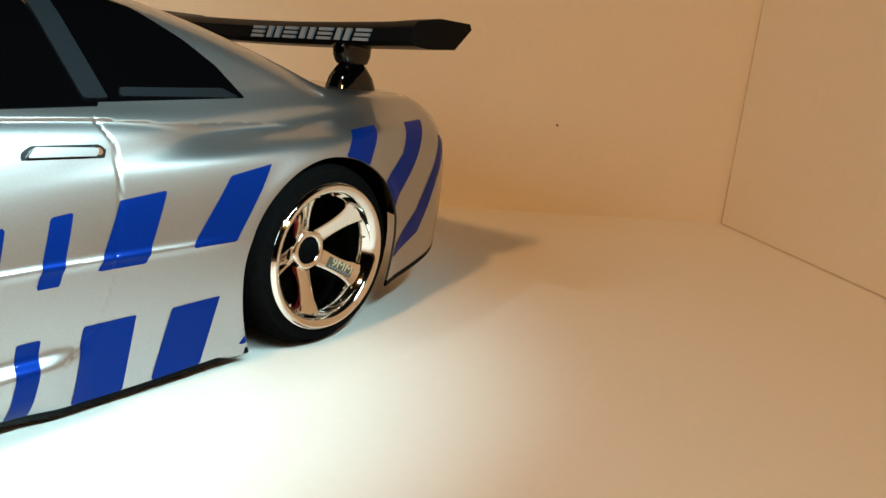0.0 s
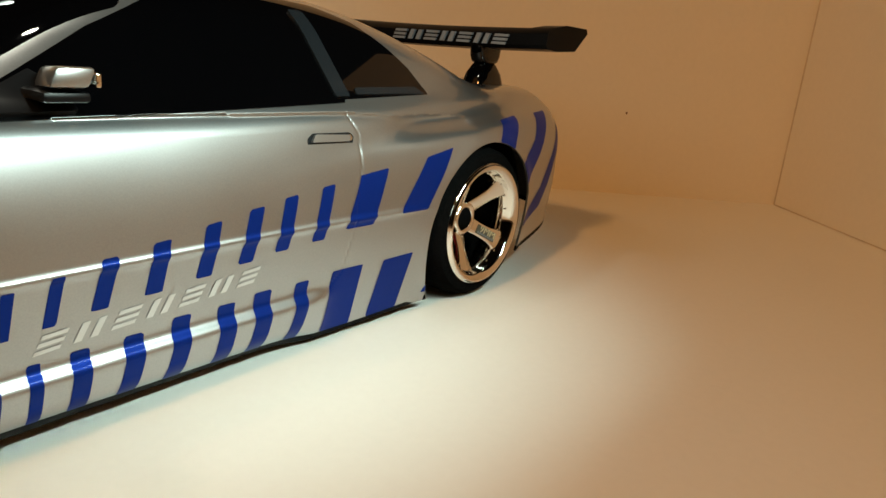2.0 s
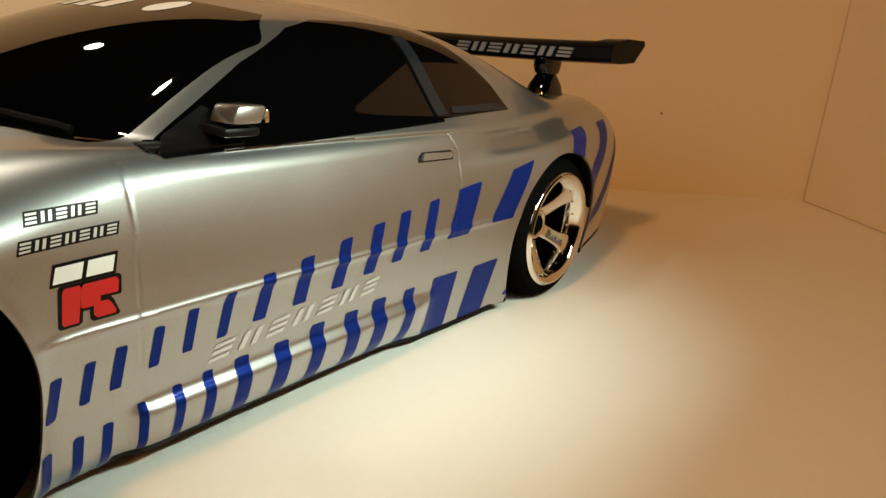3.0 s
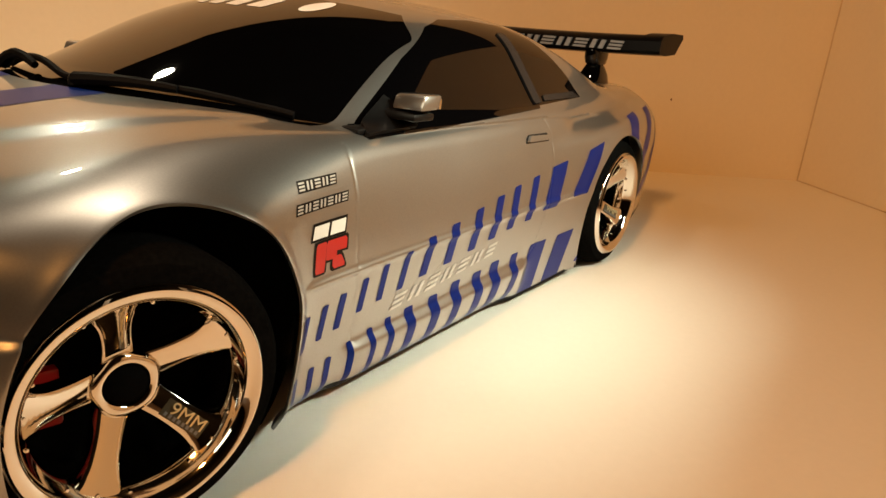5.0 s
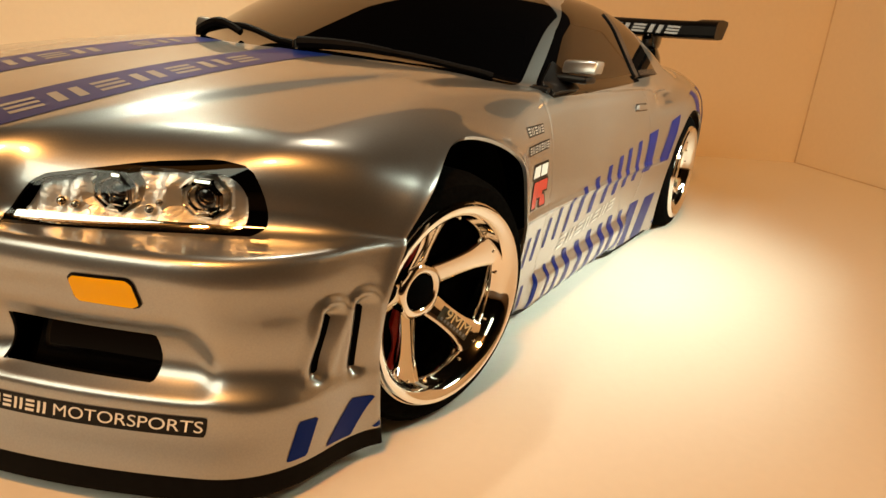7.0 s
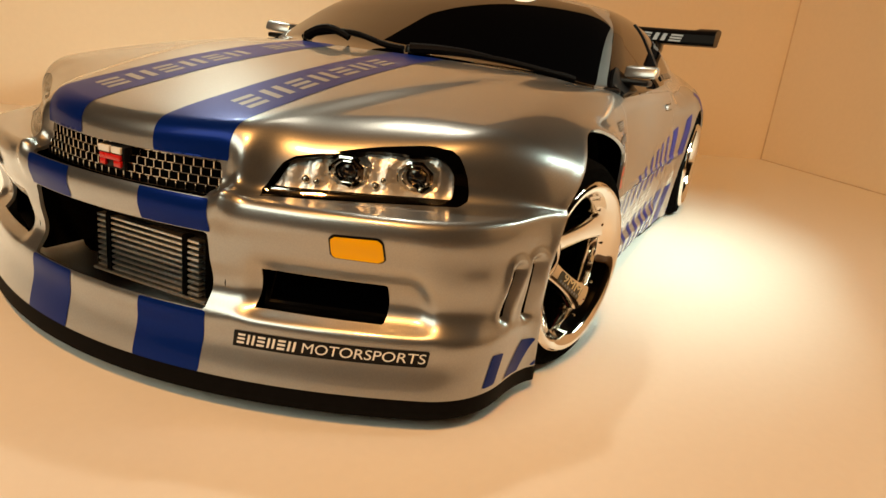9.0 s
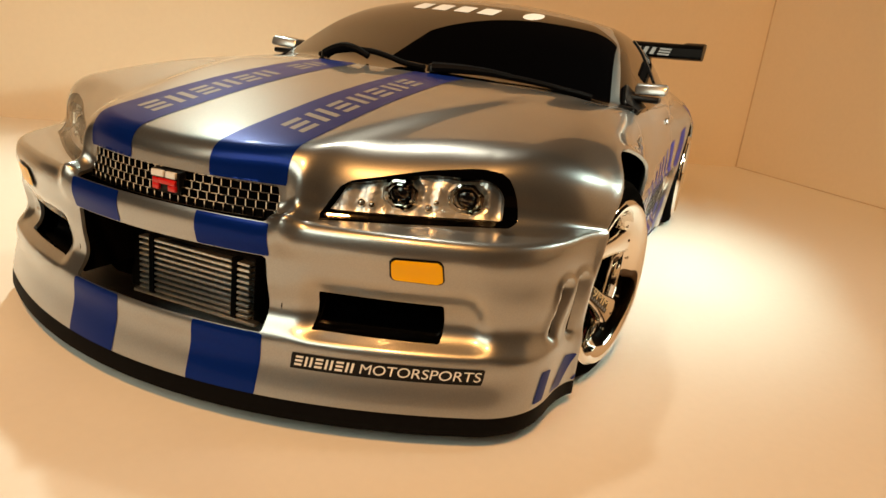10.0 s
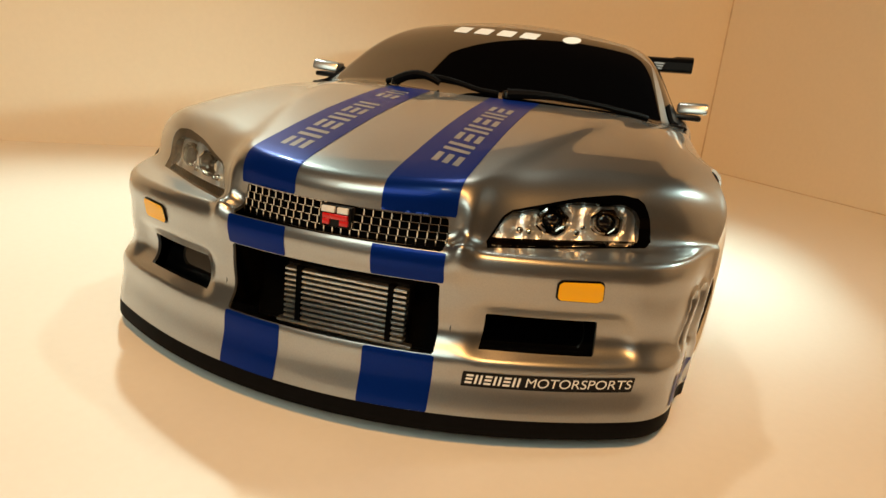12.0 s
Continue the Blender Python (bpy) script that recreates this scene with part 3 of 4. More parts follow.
    for r, y0, lobe in rows:
        ring = []
        for k in range(60):
            a = 2 * math.pi * k / 60
            rr = r * (1 + 0.10 * lobe * math.cos(5 * (a - radians(90 - spin))))
            ring.append(bm.verts.new((rr * math.cos(a), y0, rr * math.sin(a))))
        if prev:
            for k in range(60):
                bm.faces.new((prev[k], prev[(k + 1) % 60], ring[(k + 1) % 60], ring[k]))
        prev = ring
    part("hub", bm, CHROME, w, sharp=60)
    bm = bmesh.new()
    lathe(bm, [(0.0, 0.0096), (0.0024, 0.0096), (0.0038, 0.0104), (0.0045, 0.0113), (0.0045, 0.0150)], 24)
    part("axle_nut", bm, DARK, w, "black axle nut")
    for k in range(20):
        a = 2 * math.pi * (k + 0.5) / 20
        if k % 4 == 3:
            continue
        bm = bmesh.new()
        lathe(bm, [(0.0, 0.0037), (0.0004, 0.0038), (0.0005, 0.0055)], 8, "y", (0.0211 * math.cos(a), 0, 0.0211 * math.sin(a)))
        part("rim_bolt", bm, CHROME, w)
    return w


for sgn in (-1, 1):
    wheel(sgn, (-0.0036, sgn * 0.1013, 0.0321), -11.65 if sgn < 0 else -2.0, -10)
    wheel(sgn, (0.257, sgn * 0.1020, 0.0321), 0, -22)

# ---- rear wing on two stands ----
bm = bmesh.new()
prev = None
N_W = 64
for i in range(N_W + 1):
    yy = -0.0957 + 0.1914 * i / N_W
    e = abs(yy) / 0.0957
    z0 = 0.1082 + 0.0022 * e ** 2
    up = 0.0010 if abs(yy) > 0.0835 else 0.0
    prof = ((0.3002, -0.0035), (0.3010, 0.0015), (0.3040, 0.0040), (0.3180, 0.0052 + up), (0.3385, 0.0052 + up), (0.3400, 0.0040), (0.3290, -0.0048), (0.3120, -0.0058), (0.3020, -0.0052))
    ring = [bm.verts.new((px, yy, z0 + pz)) for px, pz in prof]
    if prev:
        for a in range(len(ring)):
            bm.faces.new((prev[a], prev[(a + 1) % len(ring)], ring[(a + 1) % len(ring)], ring[a]))
    else:
        bm.faces.new(ring)
    prev = ring
bm.faces.new(prev[::-1])
wing = part("wing", bm, WING_BLACK, car, "black rear wing blade")
for sgn in (-1, 1):
    for name, rows in (("stand_top", ((0.1045, 0.0085, 0.0052), (0.1000, 0.0080, 0.0050), (0.0975, 0.0068, 0.0046), (0.0968, 0.0060, 0.0042))),
                       ("stand_base", ((0.0970, 0.0048, 0.0036), (0.0955, 0.0060, 0.0046), (0.0915, 0.0090, 0.0062), (0.0860, 0.0112, 0.0072)))):
        bm = bmesh.new()
        prev = None
        for zz, hx, hy in rows:
            ring = []
            for k in range(24):
                a = 2 * math.pi * k / 24
                c, q = math.cos(a), math.sin(a)
                ring.append(bm.verts.new((0.3095 + hx * math.copysign(abs(c) ** 0.5, c), sgn * 0.0575 + hy * math.copysign(abs(q) ** 0.5, q), zz)))
            if prev:
                for k in range(24):
                    bm.faces.new((prev[k], prev[(k + 1) % 24], ring[(k + 1) % 24], ring[k]))
            else:
                bm.faces.new(ring)
            prev = ring
        bm.faces.new(prev)
        part(name, bm, BLACK_GLOSS, wing)

for k in range(7):
    bm = bmesh.new()
    y0 = -0.0055 - 0.0102 * k
    pieces = ((0.0, 0.34, 0, 1), (0.66, 1, 0, 1)) if k % 2 else ((0, 1, 0, 0.24), (0, 1, 0.38, 0.62), (0, 1, 0.76, 1))
    for u0, u1, w0, w1 in pieces:
        pts = [(y0 - 0.0076 * u - 0.0016 * w, 0.1051 + 0.00012 * k + 0.0047 * w) for u, w in ((u0, w0), (u1, w0), (u1, w1), (u0, w1))]
        fr = [bm.verts.new((0.3006 - (0.1102 - zz) * 0.10 - 0.0008, yy, zz)) for yy, zz in pts]
        bk = [bm.verts.new((0.3016, yy, zz)) for yy, zz in pts]
        bm.faces.new(fr)
        for i in range(4):
            bm.faces.new((fr[i], fr[(i + 1) % 4], bk[(i + 1) % 4], bk[i]))
    part("lettering_bar", bm, GREY_V, wing, smooth=False)


# ---- decals cut from the skin ----
def decal(name, mat, plane, poly, lift=0.14, sgn=0, parent=None, label="", extra=None):
    """A piece of vinyl with a convex outline in the plane xz (flanks), yz (nose) or xy (bonnet)."""
    polys = poly if isinstance(poly[0], list) else [poly]
    us, ws = [p[0] for q in polys for p in q], [p[1] for q in polys for p in q]
    lo, hi = [-120.0, -120.0, -5.0], [400.0, 120.0, 130.0]
    a, b = {"xz": (0, 2), "yz": (1, 2), "xy": (0, 1)}[plane]
    lo[a], hi[a], lo[b], hi[b] = min(us) - 2, max(us) + 2, min(ws) - 2, max(ws) + 2
    if plane == "xz":
        lo[1], hi[1] = (55, 120) if sgn > 0 else (-120, -55)
    if plane == "yz":
        hi[0] = -25
    if plane == "xy":
        lo[2] = 58
    p = patch(lo, hi)
    x, y, z = p.v.T
    c = p.v.T
    m = np.maximum.reduce([inside_polygon(c[a], c[b], q) for q in polys])
    if plane == "xz":
        m = np.minimum.reduce((m, arch_gap(x, z, F_ARCH) - 0.1, arch_gap(x, z, R_ARCH) - 0.1))
    if extra is not None:
        m = np.minimum(m, extra(x, y, z))
    m = np.minimum(m, z - lip_top(x) - 0.05)
    piece, _ = p.cut(m)
    if piece.f:
        return piece.object(name, mat, parent or car, lift, label)


def on_face(plane, u, w, sgn=0, lift=0.0):
    """Points of the skin over plan points of a plane, found from outside inwards, in metres."""
    u, w = np.asarray(u, float), np.asarray(w, float)
    start, stop = {"yz": (-100.0, -20.0), "xz": (sgn * 112.0, sgn * 45.0), "xy": (124.0, 58.0)}[plane]
    ts = np.linspace(start, stop, 140)

    def triple(t):
        return {"yz": (t, u + 0 * t, w + 0 * t), "xz": (u + 0 * t, t, w + 0 * t), "xy": (u + 0 * t, w + 0 * t, t)}[plane]

    vals = np.array([field(*triple(t + 0 * u)) for t in ts])
    k = np.clip(np.argmax(vals < 0, 0), 1, len(ts) - 1)
    col = np.arange(len(u))
    a, b = vals[k - 1, col], vals[k, col]
    t = ts[k - 1] + (ts[k] - ts[k - 1]) * a / np.where(np.abs(a - b) < 1e-9, 1, a - b)
    p = np.stack(triple(t), 1)
    n = gradient(p)
    n /= np.maximum(np.linalg.norm(n, axis=1), 1e-6)[:, None]
    return (p + n * lift) / 1000


def marks(name, mat, plane, polys, lift=0.2, sgn=0):
    """One thin vinyl mark of several four-cornered pieces laid on the skin."""
    us, ws, faces = [], [], []
    for q in polys:
        for i in range(4):
            for j in range(3):
                f, e = i / 3, j / 2
                base = len(us)
                us.append((q[0][0] * (1 - f) + q[1][0] * f) * (1 - e) + (q[3][0] * (1 - f) + q[2][0] * f) * e)
                ws.append((q[0][1] * (1 - f) + q[1][1] * f) * (1 - e) + (q[3][1] * (1 - f) + q[2][1] * f) * e)
                if i and j:
                    faces.append((base - 4, base - 1, base, base - 3))
    return mesh_object(name, on_face(plane, us, ws, sgn, lift), faces, mat, car, True)


def letters(mat, plane, start, step, count, slant, width, sgn=0, lift=0.2, name="lettering_bar", gaps=(), plain=False):
    """A row of plain marks, one for each letter: by turns two upright bars or three level ones, or whole blocks."""
    for k in range(count):
        if k in gaps:
            continue
        ax, ay = start[0] + step[0] * k, start[1] + step[1] * k
        wx, wy = step[0] * width, step[1] * width

        def cell(u0, u1, w0, w1):
            return [(ax + wx * u + slant[0] * w, ay + wy * u + slant[1] * w) for u, w in ((u0, w0), (u1, w0), (u1, w1), (u0, w1))]

        if plain:
            pieces = [cell(0, 1, 0, 1)]
        elif k % 2:
            pieces = [cell(0.0, 0.32, 0, 1), cell(0.66, 0.98, 0, 1)]
        else:
            pieces = [cell(0, 1, 0, 0.22), cell(0, 1, 0.39, 0.61), cell(0, 1, 0.78, 1)]
        marks(name, mat, plane, pieces, lift, sgn)


def word(text, mat, plane, left, right, foot, height, bold, lift=0.24, sgn=0, lean=0.0, label=""):
    """Lettering in the built-in font laid on the skin between two ends."""
    data = bpy.data.curves.new("word", "FONT")
    data.body, data.size, data.offset = text, 1.0, bold
    tmp = bpy.data.objects.new("word", data)
    scene.collection.objects.link(tmp)
    me = bpy.data.meshes.new_from_object(tmp.evaluated_get(bpy.context.evaluated_depsgraph_get()))
    bpy.data.objects.remove(tmp)
    flat = bmesh.new()
    flat.from_mesh(me)
    bmesh.ops.remove_doubles(flat, verts=flat.verts, dist=0.0005)
    bmesh.ops.triangulate(flat, faces=flat.faces)
    flat.to_mesh(me)
    flat.free()
    co = np.array([v.co for v in me.vertices])
    faces = [tuple(p.vertices) for p in me.polygons]
    bpy.data.meshes.remove(me)
    lo, hi = co.min(0), co.max(0)
    f, e = (co[:, 0] - lo[0]) / (hi[0] - lo[0]), (co[:, 1] - lo[1]) / (hi[1] - lo[1])
    u = left + (right - left) * f + lean * e
    w = foot[0] + (foot[1] - foot[0]) * f + height * e
    return mesh_object("lettering", on_face(plane, u, w, sgn, lift), faces, mat, car, True, label)


# flank stripes: foot x, width, foot z, height, lean, rise of the top
UPPER = [(204.9, 14.4, 43.0, 19.6, 13.4, 2.8), (178.6, 13.0, 40.8, 17.5, 7.2, 1.6), (164.0, 5.4, 38.8, 17.1, 4.6, 0.7), (149.5, 5.2, 38.0, 16.2, 4.0, 0.6), (136.4, 5.2, 36.6, 15.7, 4.2, 0.5), (122.9, 5.0, 35.2, 14.7, 3.3, 0.7),
         (108.3, 4.9, 33.8, 13.7, 2.6, 0.4), (94.6, 4.3, 32.9, 12.9, 3.0, 0.2), (83.5, 3.1, 31.5, 12.2, 2.3, 0.1), (73.7, 2.8, 30.7, 11.4, 1.7, 0.0), (64.8, 2.7, 29.8, 10.3, 1.7, 0.0), (55.3, 2.8, 27.5, 10.5, 1.8, 0.0), (48.4, 2.4, 26.5, 10.1, 1.7, 0.0), (40.4, 2.7, 26.0, 9.7, 1.9, 0.0)]
LOWER = [(193.6, 15.4, 2, 23.8, 6.2, 0.6), (171.6, 14.2, 3.5, 22.8, 3.6, 0), (155.4, 5.5, 4, 21.6, 4.1, 0), (140.4, 6.4, 4, 21.9, 3.2, 0), (128.3, 5.8, 4, 20.9, 2.6, 0), (112.8, 5.6, 4, 21.1, 3.9, 0), (99.8, 5.4, 4, 19.5, 3.3, 0), (87.6, 4.7, 4, 19.4, 2.1, 0),
         (78.3, 3.1, 4, 19, 1.5, 0), (69.6, 2.7, 4, 18.4, 1.6, 0), (61.7, 2.1, 4, 17.4, 0.3, 0), (52.8, 2.5, 4, 15.2, 1.1, 0), (46.2, 2.4, 4, 14.7, 0.9, 0), (39, 2.5, 4, 14.6, 0.5, 0)]
for sgn in (-1, 1):
    for fx, wd, fz, ht, ln, up in UPPER + LOWER:
        decal("blue_stripe", BLUE, "xz", [(fx, fz), (fx + wd, fz), (fx + wd + ln, fz + ht + up), (fx + ln, fz + ht)], 0.12, sgn)
    decal("blue_stripe", BLUE, "xz", [(222.5, 8.0), (231, 8.0), (231, 14.5), (226.5, 14.0)], 0.12, sgn)
    for poly in ([[(256, 60), (272, 60), (276, 64), (287.2, 75.6), (272.6, 74.2), (263, 66)]],
                 [[(306.8, 76.2), (320.4, 77), (307, 61.8), (297.7, 65.3)], [(297.7, 65.3), (307, 61.8), (292.5, 47.6), (283.8, 55.5)], [(283.8, 55.5), (292.5, 47.6), (290, 38), (285, 44)]],
                 [[(331, 71), (336, 68), (325.5, 53), (318, 53.5)], [(318, 53.5), (325.5, 53), (313, 32), (309, 42)], [(309, 42), (313, 32), (294.6, 24.4), (296, 30.2)]]):
        decal("blue_stripe", BLUE, "xz", poly, 0.12, sgn)
    for poly in ([(-51.0, 10.4), (-46.4, 10.4), (-43.8, 18.4), (-48.2, 18.8)], [(-41.6, 10.0), (-34.2, 9.6), (-29.4, 18.4), (-35.0, 19.2)], [(-29.4, 9.6), (-18.5, 9.4), (-18.5, 17), (-21.0, 17.4)]):
        decal("blue_stripe", BLUE, "xz", poly, 0.12, sgn)
    # black slots of the side vents
    for (ax, az), (bx, bz) in VENTS:
        decal("vent_slot", DARK, "xz", [(bx - 0.75, bz), (bx + 0.75, bz), (ax + 0.75, az), (ax - 0.75, az)], 0.1, sgn, label="black slot of a bumper side vent")
    # pale lettering on the door, fender badges
    letters(PALE_V, "xz", (81.2, 25.0), (9.2, 0.72), 7, (2.4, 4.8), 0.66, sgn)
    for bx, bz, n in ((41.0, 68.3, 5), (38.6, 63.4, 7)):
        letters(BLACK, "xz", (bx, bz), (3.02, 0.04), n, (0.8, 2.7), 1.02, sgn, 0.12, "badge_bar", plain=True)
        letters(PALE_V, "xz", (bx + 0.45, bz + 0.4), (3.02, 0.04), n, (0.55, 1.9), 0.72, sgn, 0.22, "badge_bar")
    letters(BLACK, "xz", (44.0, 55.5), (6.9, 0), 2, (1.1, 4.8), 1.04, sgn, 0.12, "badge_outline", plain=True)
    letters(WHITE_V, "xz", (44.6, 56.2), (6.9, 0), 2, (0.9, 3.4), 0.86, sgn, 0.24, "badge_bar", plain=True)
    for poly in ([(45.6, 46.8), (49.2, 46.8), (50.4, 54.8), (46.4, 54.8)], [(50.0, 51.6), (58.2, 51.4), (58.6, 54.8), (50.4, 54.8)], [(49.8, 49.6), (54.0, 49.6), (54.4, 51.8), (50.0, 51.8)], [(52.4, 46.8), (57.8, 46.8), (56.0, 50.2), (52.6, 50.2)]):
        mx, mz = sum(u for u, _ in poly) / 4, sum(w for _, w in poly) / 4
        decal("badge_outline", BLACK, "xz", [(u + math.copysign(0.75, u - mx), w + math.copysign(0.65, w - mz)) for u, w in poly], 0.12, sgn)
        decal("badge_block", RED_V, "xz", poly, 0.22, sgn, label="red block of the fender badge")
    # orange front indicator in a black surround
    corners = [(59.4, 42.2), (68.6, 42.0), (69.6, 42.8), (69.4, 46.9), (68.6, 47.7), (59.6, 47.5), (58.7, 46.7), (58.6, 43.0)]
    decal("indicator_surround", BLACK, "yz", [(sgn * (64.5 + (u - 64.5) * 1.07), 44.8 + (w - 44.8) * 1.14) for u, w in corners], 0.15)
    decal("indicator", ORANGE, "yz", [(sgn * u, w) for u, w in corners], 0.6, label="amber front indicator")

# bonnet and nose stripes with lettering
for sgn in (-1, 1):
    def bonnet(x, y, z):
        return np.minimum(27.5 + 0.0058 * y * y - x, z - 59.6)
    decal("bonnet_stripe", BLUE, "xy", [(-84, sgn * 12.2), (40, sgn * 12.2), (40, sgn * 31), (-84, sgn * 31)], 0.12, extra=bonnet, label="broad blue stripe along the bonnet")
    decal("nose_stripe", BLUE, "yz", [(sgn * 12.2, 43.6), (sgn * 31, 43.6), (sgn * 31, 51.6), (sgn * 12.2, 51.6)], 0.12)
    decal("nose_stripe", BLUE, "yz", [(sgn * 12.2, 9.0), (sgn * 31, 9.0), (sgn * 31, 24.2), (sgn * 12.2, 24.2)], 0.12)
letters(GREY_V, "xy", (-62.5, -26.6), (10.3, 0), 7, (2.2, 8.4), 0.72)
letters(GREY_V, "xy", (-67.0, 17.0), (9.6, 0), 6, (2.2, 8.4), 0.74)
letters(GREY_V, "xy", (0.0, 17.0), (9.6, 0), 2, (2.2, 8.4), 0.74)
# sticker on the bumper: a black backing with pale bars
decal("bumper_sticker", BLACK, "yz", [(-38.4, 17.1), (-38.6, 21.2), (-81.6, 21.5), (-81.2, 17.3)], 0.14, label="black sticker with a row of white bars")
letters(WHITE_V, "yz", (-39.3, 17.9), (-2.36, 0.0), 6, (-0.4, 2.6), 0.74)
word("MOTORSPORTS", WHITE_V, "yz", -54.4, -80.7, (18.0, 18.2), 2.6, 0.0, lean=-0.3, label="white printed word")


# ---- window trims, banner ----
def glass_strip(name, mat, poly, sgn, lift, label=""):
    p = patch((60, 40 if sgn > 0 else -120, 70), (260, 120 if sgn > 0 else -40, 125))
    x, y, z = p.v.T
    piece, _ = p.cut(inside_polygon(x, z, poly))
    return piece.object(name, mat, car, lift, label, rim=lift)


for sgn in (-1, 1):
    glass_strip("pillar_trim", TRIM, [(183.2, 82.6), (189.8, 82.8), (182.6, 108.6), (176.4, 108.6)], sgn, 0.7, "dark pillar trim between the side windows")
    glass_strip("quarter_sill", TRIM, [(193.2, 83.4), (233.0, 83.6), (227.5, 86.2), (194.0, 85.6)], sgn, 0.5, "dark sill of the quarter window")
    glass_strip("mirror_base", BLACK, [(73.5, 77.9), (98.0, 78.9), (97.0, 83.5), (91.5, 87.5)], sgn, 1.6, "black mirror base")
p = patch((80, -60, 100), (150, 60, 125))
for k in range(5):
    x, y, z = p.v.T
    y0 = 29.0 - 11.6 * k
    if k < 4:
        m = inside_polygon(y, z, [(y0, 110.6), (y0 - 8.0, 110.4), (y0 - 9.0, 113.6), (y0 - 1.0, 113.8)])
    else:
        m = 4.2 - np.hypot(y + 30, (z - 112.2) * 2.2)
    piece, _ = p.cut(np.minimum(m, 150 - x))
    piece.object("banner_bar", WHITE_V, car, 0.15, "white shape of the windscreen banner")

# ---- headlights ----
CLEAR = bpy.data.materials.new("clear_lens")
CLEAR.use_nodes = True
cn = CLEAR.node_tree
cn.nodes.clear()
c_out = cn.nodes.new("ShaderNodeOutputMaterial")
c_mix = cn.nodes.new("ShaderNodeMixShader")
c_fr = cn.nodes.new("ShaderNodeFresnel")
c_fr.inputs["IOR"].default_value = 1.45
c_tr = cn.nodes.new("ShaderNodeBsdfTransparent")
c_tr.inputs[0].default_value = (0.93, 0.94, 0.95, 1)
c_gl = cn.nodes.new("ShaderNodeBsdfGlossy")
c_gl.inputs["Roughness"].default_value = 0.03
cn.links.new(c_fr.outputs[0], c_mix.inputs[0])
cn.links.new(c_tr.outputs[0], c_mix.inputs[1])
cn.links.new(c_gl.outputs[0], c_mix.inputs[2])
cn.links.new(c_mix.outputs[0], c_out.inputs[0])
MIRROR = material("bright_reflector", (0.94, 0.94, 0.93), 0.42, 1.0, stain=0.03, stain_size=120, vary=0.03)
PROJECTORS = ((53.0, 59.3, 5.0, 2.45), (66.4, 59.0, 5.2, 2.65))
LAMP_GLASS = rounded([(38.7, 53.4), (76.0, 54.0), (75.4, 61.8), (72.0, 64.6), (58.3, 64.8), (42.3, 61.3)], 1)


def bowl_depth(y, z):
    """How far the reflector lies behind the lens, in millimetres: a bowl round each projector, flutes between."""
    d = 2.7 + 0.4 * np.sin(y * 1.3)
    for py, pz, half, _ in PROJECTORS:
        u, w = np.abs(y - py), np.abs(z - pz)
        q = np.maximum(np.maximum(u, w), (u + w) * 0.72) / half
        d = np.maximum(d, 2.4 + 4.0 * np.clip(1.02 - q * q, 0, 1))
    return d


def octagon(bm, at_m, rows, sides=8, turn=22.5):
    """Rings of (half width, along) joined into a stepped frame, looking along -x."""
    prev = None
    for rad, along, soft in rows:
        ring = []
        for k in range(sides * 4):
            a = 2 * math.pi * k / (sides * 4) + radians(turn)
            e = math.pi / sides
            f = math.cos(e) / math.cos((a - radians(turn)) % (2 * e) - e)
            r = rad * (f * (1 - soft) + soft)
            ring.append(bm.verts.new(at_m @ (Vector((along, r * math.cos(a), r * math.sin(a) * 0.86)) / 1000)))
        if prev:
            for k in range(sides * 4):
                bm.faces.new((prev[k], prev[(k + 1) % (sides * 4)], ring[(k + 1) % (sides * 4)], ring[k]))
        prev = ring
    return bm


